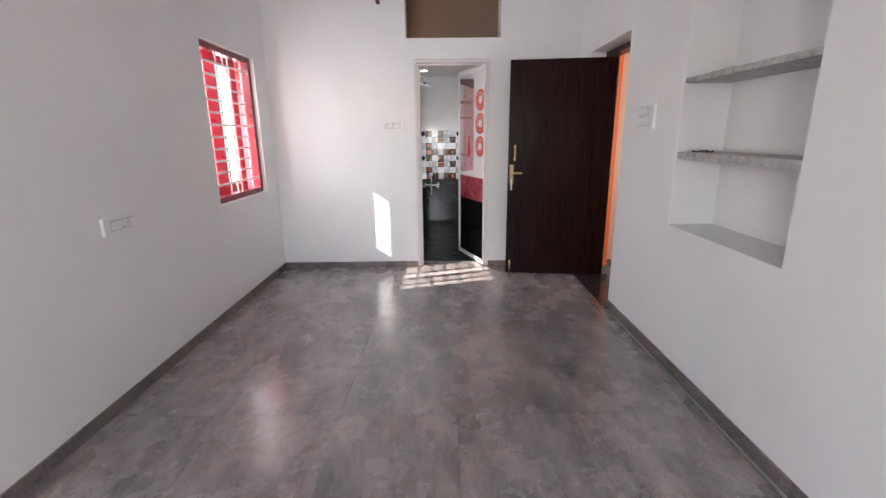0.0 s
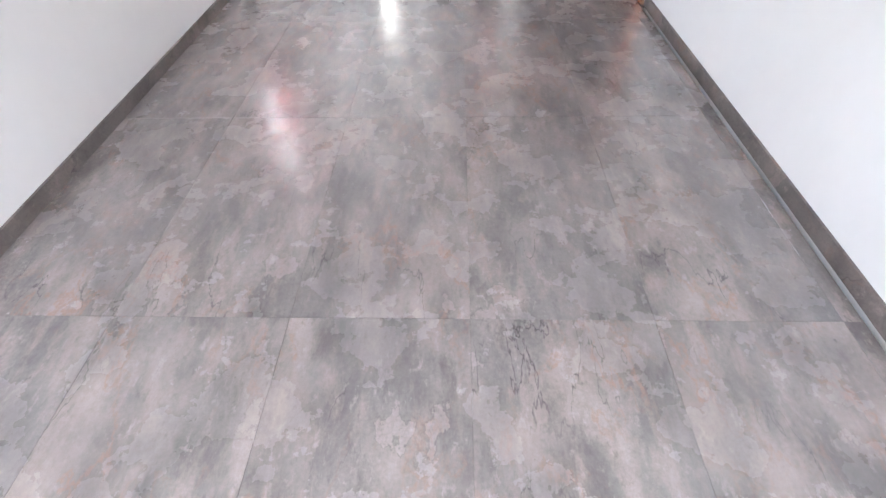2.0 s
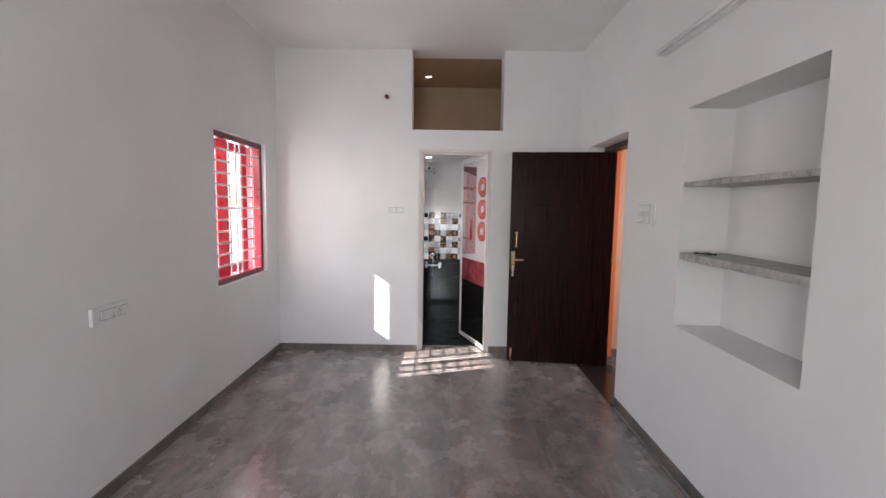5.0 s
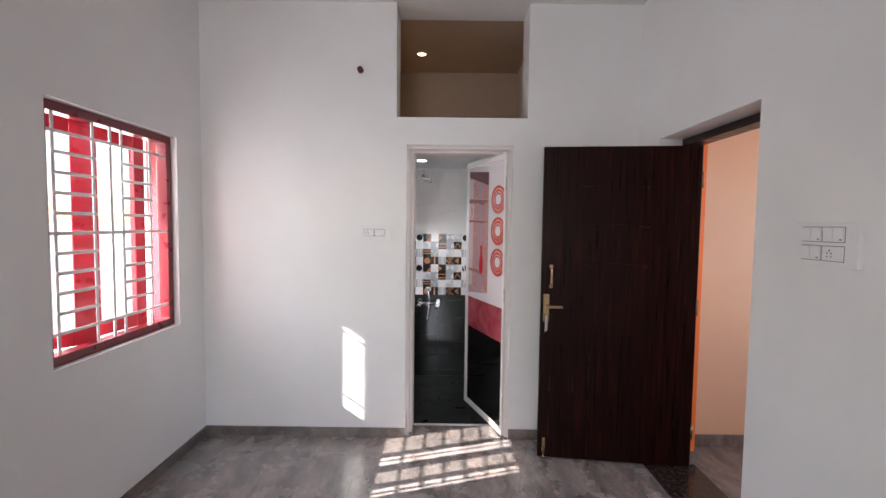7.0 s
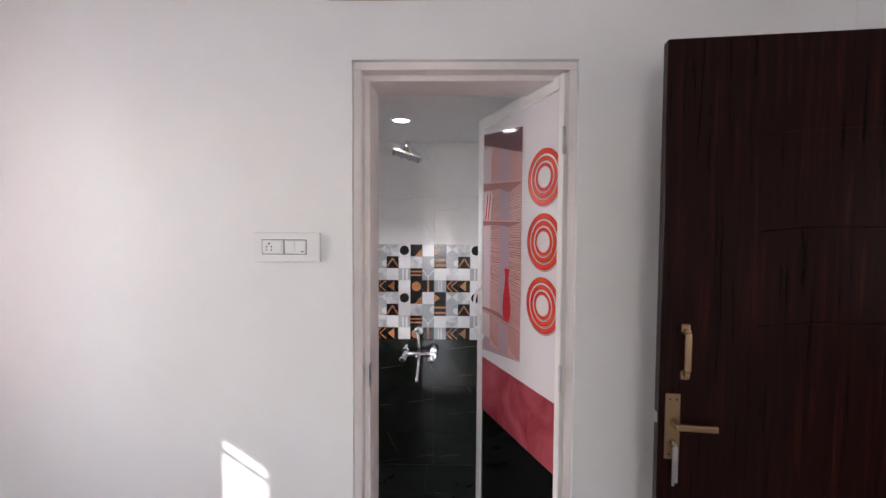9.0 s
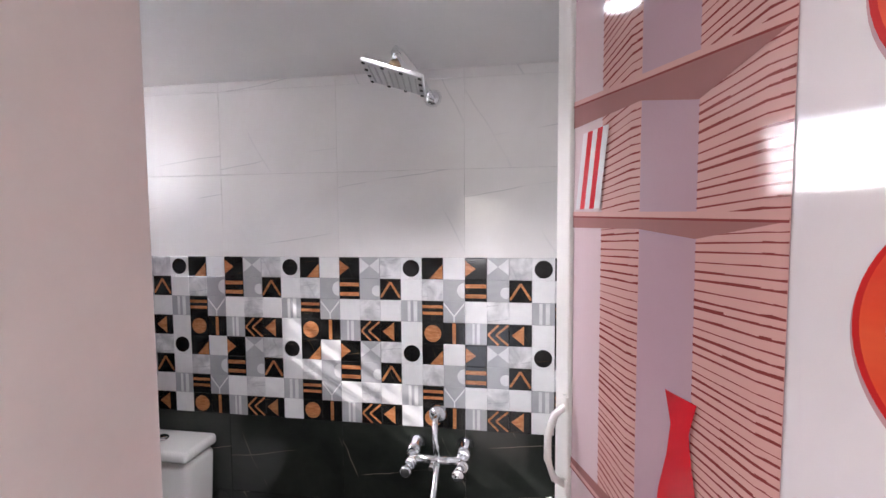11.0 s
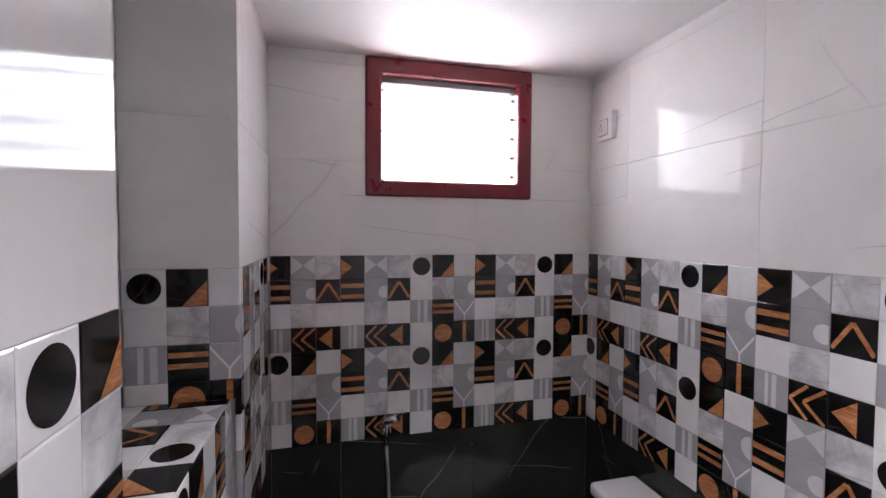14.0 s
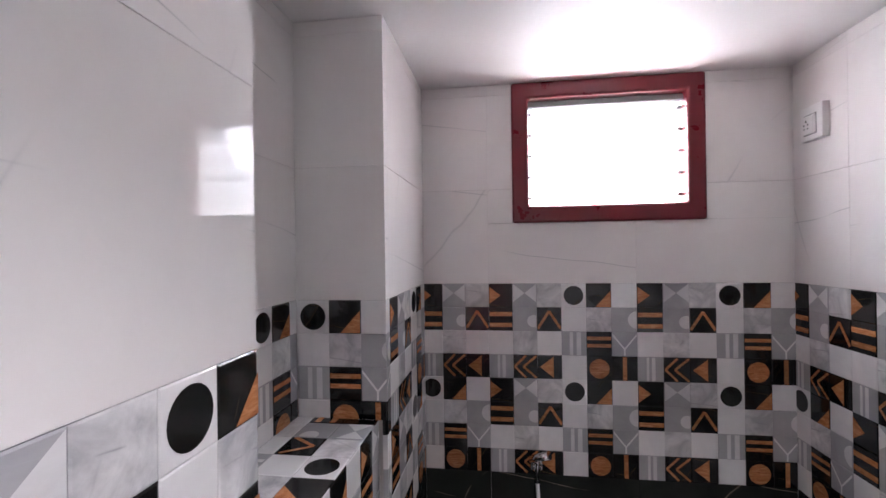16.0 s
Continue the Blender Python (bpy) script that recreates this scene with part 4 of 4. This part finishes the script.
def mixer():
    e = empty("shower_mixer", -0.25, YB, 0.735)
    tagged(e, "chrome wall mixer with two taps, bend and spout", "mixer tap")
    cx, cy, cz = -0.252, 6.0, 0.735
    pieces = [
        ("bend_flange", lathe(((0.036, 0.0), (0.036, 0.010), (0.028, 0.026), (0.014, 0.034)), (-0.262, YB + 0.001, 0.872), 24, "Y")),
        ("bend_pipe", tube(bend((-0.262, YB - 0.02, 0.872), (-0.262, 5.975, 0.880), (cx, 5.972, 0.80)) + [(cx, 5.975, 0.775), (cx, cy, cz + 0.012)], 0.011, 12)),
        ("body", rod((cx - 0.098, cy, cz), (cx + 0.098, cy, cz), 0.0155, 18)),
        ("spout", tube(bend((cx, cy - 0.01, cz - 0.01), (cx, cy - 0.055, cz - 0.07), (cx - 0.004, cy - 0.13, cz - 0.125)) + [(cx - 0.004, cy - 0.135, cz - 0.145)], 0.0125, 12)),
        ("diverter", rod((cx - 0.016, cy - 0.014, cz - 0.004), (cx - 0.016, cy - 0.045, cz - 0.010), 0.009, 14)),
    ]
    for n, bm in pieces:
        local(part(n, bm, CHROME, e), e)
    for sx in (-0.092, 0.092):
        local(part("wall_flange", lathe(((0.037, 0.0), (0.037, 0.010), (0.032, 0.020), (0.026, 0.050), (0.020, 0.080)), (cx + sx, YB + 0.001, cz + 0.018), 24, "Y"), CHROME, e), e)
        hd = local(part("tap_body", lathe(((0.016, 0.0), (0.021, 0.012), (0.023, 0.030), (0.019, 0.044)), (cx + sx, cy + 0.012, cz - 0.006), 20, "Y"), CHROME, e), e)
        kb = lathe(((0.013, 0.0), (0.0215, 0.008), (0.0215, 0.026), (0.016, 0.031)), (cx + sx - 0.012, cy - 0.034, cz - 0.020), 20, "Y")
        local(part("tap_knob", kb, CHROME, e), e)
        local(part("knob_cap", lathe(((0.015, 0.0), (0.0155, 0.002), (0.004, 0.003)), (cx + sx - 0.012, cy - 0.0645, cz - 0.020), 18, "Y"), BLACK_RUBBER if sx < 0 else CHROME, e), e)


mixer()


def shower():
    e = empty("rain_shower", -0.272, YB, 2.026)
    tagged(e, "square chrome rain shower head on a wall arm", "shower")
    c, z = Vector((-0.308, 5.69)), 1.972
    local(part("flange", lathe(((0.030, 0.0), (0.032, 0.006), (0.024, 0.020), (0.014, 0.028)), (-0.272, YB + 0.001, 2.026), 24, "Y"), CHROME, e), e)
    local(part("arm", tube([(-0.272, YB, 2.026), (-0.280, 5.98, 2.040), (-0.292, 5.86, 2.058), (-0.302, 5.74, 2.064), (-0.307, 5.705, 2.060), (c.x, c.y, 2.045), (c.x, c.y, 2.025)], 0.010, 12), CHROME, e), e)
    local(part("ball_joint", lathe(((0.014, 0.0), (0.018, 0.010), (0.018, 0.022), (0.012, 0.034)), (c.x, c.y, 1.990), 18), BRASS_HI, e, "brass swivel nut"), e)
    m = Matrix.Translation((c.x, c.y, z)) @ Matrix.Rotation(radians(9), 4, "Z") @ Matrix.Rotation(radians(16), 4, "Y")
    hs = 0.083
    bm = box(-hs, hs, -hs, hs, 0.0, 0.012, 0.003)
    bm.transform(m)
    pl = local(part("spray_plate", bm, STEEL, e, "brushed square spray plate"), e)
    for k in range(8):
        v = -0.063 + 0.018 * k
        bm = box(v - 0.0016, v + 0.0016, -0.064, 0.064, -0.003, 0.001)
        bm.transform(m)
        local(part("nozzle_row", bm, NOZZLE, e), e)
    for k in range(4):
        t = -0.075 + 0.15 * k / 3
        for u, v in ((t, -0.075), (t, 0.075)) + (((-0.075, t), (0.075, t)) if k in (1, 2) else ()):
            bm = rod((u, v, -0.003), (u, v, 0.001), 0.0052, 10)
            bm.transform(m)
            local(part("rubber_stud", bm, BLACK_RUBBER, e), e)


shower()


def health_faucet():
    e = empty("health_faucet", XW, 5.285, 0.86)
    tagged(e, "chrome hand spray hanging on a wall hook", "hand spray")
    local(part("hook", boxes((XW - 0.001, XW + 0.010, 5.262, 5.302, 0.83, 0.87, 0.004), (XW + 0.008, XW + 0.04, 5.268, 5.276, 0.845, 0.860, 0.002), (XW + 0.008, XW + 0.04, 5.290, 5.298, 0.845, 0.860, 0.002)), CHROME, e), e)
    local(part("spray_body", tube([(XW + 0.028, 5.283, 0.80), (XW + 0.028, 5.283, 0.86), (XW + 0.032, 5.284, 0.882)], 0.009, 12), CHROME, e), e)
    local(part("spray_nose", rod((XW + 0.020, 5.262, 0.872), (XW + 0.060, 5.320, 0.905), 0.011, 14, 0.014), CHROME, e), e)
    local(part("trigger", box(XW + 0.012, XW + 0.020, 5.262, 5.272, 0.835, 0.868, 0.002), CHROME, e), e)
    local(part("hose", tube([(XW + 0.028, 5.283, 0.80), (XW + 0.030, 5.288, 0.70), (XW + 0.034, 5.294, 0.55), (XW + 0.05, 5.31, 0.36), (XW + 0.06, 5.35, 0.22), (XW + 0.05, 5.40, 0.17), (XW + 0.02, 5.44, 0.24), (XW + 0.006, 5.45, 0.30)], 0.0065, 10), STEEL, e, "braided steel hose"), e)


health_faucet()


# ---- tiles ----
def piece_mesh(name, w, h, t, bevel, material):
    bm = bmesh.new()
    o = [(0, 0), (w, 0), (w, h), (0, h)]
    i = [(bevel, bevel), (w - bevel, bevel), (w - bevel, h - bevel), (bevel, h - bevel)]
    a = [bm.verts.new((u, v, 0)) for u, v in o]
    b = [bm.verts.new((u, v, t - bevel * 0.6)) for u, v in o]
    c = [bm.verts.new((u, v, t)) for u, v in i]
    for k in range(4):
        n = (k + 1) % 4
        bm.faces.new((a[k], a[n], b[n], b[k]))
        bm.faces.new((b[k], b[n], c[n], c[k]))
    bm.faces.new(c)
    bm.faces.new(a[::-1])
    me = bpy.data.meshes.new(name)
    bm.to_mesh(me)
    bm.free()
    me.materials.append(material)
    return me


MESHES = {}


def lay(name, me, origin, U, V, N, u, v, parent):
    ob = new(name, me)
    o = Vector(origin) + u * Vector(U) + v * Vector(V)
    ob.parent = parent
    ob.matrix_world = Matrix(((U[0], V[0], N[0], o.x), (U[1], V[1], N[1], o.y), (U[2], V[2], N[2], o.z), (0, 0, 0, 1)))
    return ob


def tiles(parent, origin, U, V, N, u0, u1, v0, v1, tw, thh, pu, pv, material, gap=0.0006, t=T, bevel=0.0007, name="tile", jitter=0.0, skip=None):
    """Tiles over a rectangle of a surface, on a grid of tw x thh that starts at pu, pv; edge pieces are cut."""
    k = math.floor((u0 - pu) / tw)
    while pu + k * tw < u1 - 1e-4:
        a, b = max(u0, pu + k * tw), min(u1, pu + (k + 1) * tw)
        j = math.floor((v0 - pv) / thh)
        while pv + j * thh < v1 - 1e-4:
            c, d = max(v0, pv + j * thh), min(v1, pv + (j + 1) * thh)
            if b - a > 0.006 and d - c > 0.006:
                for a2, b2, c2, d2 in (skip(a, b, c, d) if skip else ((a, b, c, d),)):
                    key = (material.name, round(b2 - a2, 4), round(d2 - c2, 4))
                    if key not in MESHES:
                        MESHES[key] = piece_mesh(name, b2 - a2 - gap, d2 - c2 - gap, t, bevel, material)
                    lift = Vector(N) * (jitter * (random.random() - 0.5))
                    lay(name, MESHES[key], Vector(origin) + lift, U, V, N, a2 + gap / 2, c2 + gap / 2, parent)
            j += 1
        k += 1


C = 0.08
MATS = (M_WHITE, M_MARBLE, M_BLACK, M_GREY, M_LIGHT, M_COPPER)
WH, MB, BK, GY, LT, CO = range(6)


def disc(cx, cy, r, m, n=28):
    return ([(cx + r * math.cos(2 * math.pi * k / n), cy + r * math.sin(2 * math.pi * k / n)) for k in range(n)], m)


def strip(pts, w, m):
    """Bands of width w along a line of points."""
    out = []
    for (x0, y0), (x1, y1) in zip(pts, pts[1:]):
        d = Vector((x1 - x0, y1 - y0)).normalized()
        n = Vector((-d.y, d.x)) * w / 2
        out.append(([(x0 + n.x, y0 + n.y), (x0 - n.x, y0 - n.y), (x1 - n.x, y1 - n.y), (x1 + n.x, y1 + n.y)], m))
    return out


def rect(x0, x1, y0, y1, m):
    return ([(x0, y0), (x1, y0), (x1, y1), (x0, y1)], m)


# one printed tile: four rows from the top, six columns; each cell is a base and shapes in a unit square
PATTERN = (
    ((BK, [([(0, 0.12), (0.5, 0.5), (0, 0.88)], CO)]), (GY, [([(0, 0.2), (0.5, 0.6), (0, 1)], LT), ([(1, 0.2), (0.5, 0.6), (1, 1)], LT)]), (MB, []),
     (WH, [disc(0.5, 0.5, 0.40, BK)]), (BK, [([(0.35, 0), (1, 0), (1, 0.72)], CO)]), (WH, [])),
    ((BK, [rect(0, 1, 0.62, 0.80, CO), rect(0, 1, 0.16, 0.34, CO)]), (GY, [disc(0.86, 0.42, 0.26, LT)]), (BK, strip([(0.04, 0.12), (0.5, 0.84), (0.96, 0.12)], 0.11, CO)),
     (WH, []), (MB, []), (GY, [disc(1.0, 0.5, 0.36, LT)])),
    ((WH, []), (MB, []), (WH, []),
     (GY, [rect(0.32, 0.46, 0, 1, LT), rect(0.60, 0.78, 0, 1, LT)]), (BK, [rect(0, 1, 0.66, 0.80, CO), rect(0, 1, 0.36, 0.50, CO)]), (GY, strip([(0.0, 0.92), (0.5, 0.30), (1.0, 0.92)], 0.06, WH) + strip([(0.5, 0.32), (0.5, 0.0)], 0.06, WH))),
    ((GY, [rect(0.34, 0.44, 0, 1, LT), rect(0.54, 0.68, 0, 1, LT)]), (BK, strip([(0.52, 0.96), (0.06, 0.5), (0.52, 0.04)], 0.09, CO) + strip([(0.96, 0.96), (0.42, 0.5), (0.96, 0.04)], 0.09, CO)), (BK, [([(0.10, 0.5), (0.66, 0.06), (0.66, 0.94)], CO)]),
     (WH, []), (BK, [disc(0.5, 0.48, 0.40, CO)]), (BK, [rect(0.42, 0.58, 0, 1, CO)])),
)


def clip(poly, lo, hi, axis):
    for bound, sign in ((lo, 1), (hi, -1)):
        out = []
        for i, p in enumerate(poly):
            q = poly[(i + 1) % len(poly)]
            ip, iq = sign * (p[axis] - bound) >= -1e-9, sign * (q[axis] - bound) >= -1e-9
            if ip:
                out.append(p)
            if ip != iq:
                s = (bound - p[axis]) / (q[axis] - p[axis])
                out.append(tuple(p[k] + s * (q[k] - p[k]) for k in (0, 1)))
        poly = out
        if len(poly) < 3:
            return []
    return poly


def cell_mesh(row, col, a, b, c, d):
    """The part a..b by c..d (in cell units) of one mosaic cell, with its shapes a hair proud."""
    key = ("cell", row, col, round(a, 2), round(b, 2), round(c, 2), round(d, 2))
    if key in MESHES:
        return MESHES[key]
    base, shapes = PATTERN[row][col]
    bm = bmesh.new()
    gp, bv, t = 0.0003, 0.0022, T + 0.001
    x0, x1, y0, y1 = a * C + gp, b * C - gp, c * C + gp, d * C - gp
    o = [(x0, y0), (x1, y0), (x1, y1), (x0, y1)]
    i = [(x0 + bv, y0 + bv), (x1 - bv, y0 + bv), (x1 - bv, y1 - bv), (x0 + bv, y1 - bv)]
    p0 = [bm.verts.new((u, v, 0)) for u, v in o]
    p1 = [bm.verts.new((u, v, t - 0.0009)) for u, v in o]
    p2 = [bm.verts.new((u, v, t)) for u, v in i]
    for k in range(4):
        n = (k + 1) % 4
        bm.faces.new((p0[k], p0[n], p1[n], p1[k])).material_index = base
        bm.faces.new((p1[k], p1[n], p2[n], p2[k])).material_index = base
    bm.faces.new(p2).material_index = base
    e = 0.025
    for n, (poly, m) in enumerate(shapes):
        q = clip(clip(list(poly), max(a, e), min(b, 1 - e), 0), max(c, e), min(d, 1 - e), 1)
        if len(q) >= 3:
            f = bm.faces.new([bm.verts.new((u * C, v * C, t + 0.0004 + 0.0001 * n)) for u, v in q])
            f.normal_update()
            if f.normal.z < 0:
                f.normal_flip()
            f.material_index = m
    me = bpy.data.meshes.new("mosaic_tile")
    bm.to_mesh(me)
    bm.free()
    for m in MATS:
        me.materials.append(m)
    MESHES[key] = me
    return me


def mosaic(parent, origin, U, V, N, u0, u1, phase, v0, v1, top, cut_before=None):
    """Patterned tiles over u0..u1, v0..v1; the printed tile starts at phase along u and hangs from top along v."""
    k = math.floor((u0 - phase) / C + 1e-6)
    while phase + k * C < u1 - 1e-4:
        a, b = max(u0, phase + k * C), min(u1, phase + (k + 1) * C)
        r = 0
        while top - r * C > v0 + 1e-4:
            c, d = max(v0, top - (r + 1) * C), min(v1, top - r * C)
            if b - a > 0.008 and d - c > 0.008:
                col = k % 6
                if cut_before is not None and r < 4 and phase + k * C < cut_before - 1e-4:
                    col = (col + 3) % 6
                lu, lv = phase + k * C, top - (r + 1) * C
                me = cell_mesh(r % 4, col, (a - lu) / C, (b - lu) / C, (c - lv) / C, (d - lv) / C)
                lay("mosaic_tile", me, origin, U, V, N, lu, lv, parent)
            r += 1
        k += 1


ZM, ZK = 1.454, 1.454 - 8 * C
TW, TH = 6 * C, 4 * C
X, Y, Z = (1, 0, 0), (0, 1, 0), (0, 0, 1)
NX, NY = (-1, 0, 0), (0, -1, 0)


def clad(parent, origin, U, N, u0, u1, phase, cut=None, low=BF, high=ZB, skip=None, ledge=None):
    """One tiled bath surface: black below, patterned band, white above."""
    m_low = ZK if ledge is None else max(ZK, ledge)
    if ledge is None:
        tiles(parent, origin, U, Z, N, u0, u1, low, ZK, TW, TH, phase, ZK, BLACK_TILE, jitter=0.0006)
    mosaic(parent, origin, U, Z, N, u0, u1, phase, m_low, ZM, ZM, cut)
    tiles(parent, origin, U, Z, N, u0, u1, ZM, high, TW, TH, phase, ZM, WHITE_TILE, jitter=0.0002, skip=skip)


def around_window(a, b, c, d):
    """What is left of a wall piece once the window's hole is cut from it."""
    wa, wb, wc = 5.215, 5.827, 1.658
    if b <= wa or a >= wb or d <= wc:
        return ((a, b, c, d),)
    out = []
    if c < wc:
        out.append((a, b, c, wc))
        c = wc
    if a < wa:
        out.append((a, wa, c, d))
    if b > wb:
        out.append((wb, b, c, d))
    return [o for o in out if o[1] - o[0] > 0.006 and o[3] - o[2] > 0.006]


clad(wall_bath_back, (0, YB + T, 0), X, NY, XW, XB, -0.16 - 4 * 0.48, cut=-1.6)
clad(wall_west, (XW - T, 0, 0), Y, (1, 0, 0), YN + 0.022, YB, 5.131 - 0.48, cut=5.131, skip=around_window)
# near wall between door and recess, recess back, pier side, pier front: u runs towards -x
clad(wall_north, (0, YN - T, 0), NX, Y, 0.372, 0.817, 0.817 - 0.075 - 4 * C)
clad(wall_north, (0, 4.683 - T, 0), NX, Y, 0.805, 1.327, 1.327 - 0.025 - 5 * C - 0.01, ledge=1.17)
clad(wall_north, (-1.327 - T, 0, 0), Y, X, 4.683, YN + 0.022, 4.683 - 3 * C + 0.002, ledge=1.17)
clad(wall_north, (0, YN - T + 0.022, 0), NX, Y, 1.327, -XW, 1.327 - 5.6 * C)
tiles(wall_north, (0, YN - T, 0), NX, Z, Y, 0.817, 1.327, BF, ZK, TW, TH, 0.7, ZK, BLACK_TILE)
mosaic(wall_north, (0, YN - T, 0), NX, Z, Y, 0.817, 1.327, 0.817 - 1.3 * C, ZK, 1.168, 1.168)
mosaic(wall_north, (0, 0, 1.17 - T), X, Y, Z, -1.327, -0.817, -1.327 - 0.6 * C, 4.683, YN, YN)
pier = structure("wall_pier", boxes((XW - T, -1.327 - T, YN - T, YN - T + 0.022, -0.1, ZB)), GROUT, "tiled pier beside bath recess", "wall")

# tiled floors
tiles(floor, (0, 0, -0.012), X, Y, Z, XL, 1.222, YS, YF, 0.6, 1.2, -0.042, 0.795, SLATE, gap=0.0009, bevel=0.0004, jitter=0.0004, name="floor_tile")
tiles(floor, (0, 0, -0.012), X, Y, Z, -0.372, 0.378, YF, YF + 0.19, 0.6, 1.2, -0.042, 0.795 + 2.4, SLATE, gap=0.0022, name="floor_tile")
tiles(bath_floor, (0, 0, BF - 0.012), X, Y, Z, XW, XB, YF + 0.19, YB, 0.32, 0.32, -0.20, YB, BATH_FLOOR, gap=0.003, jitter=0.001, name="floor_tile")
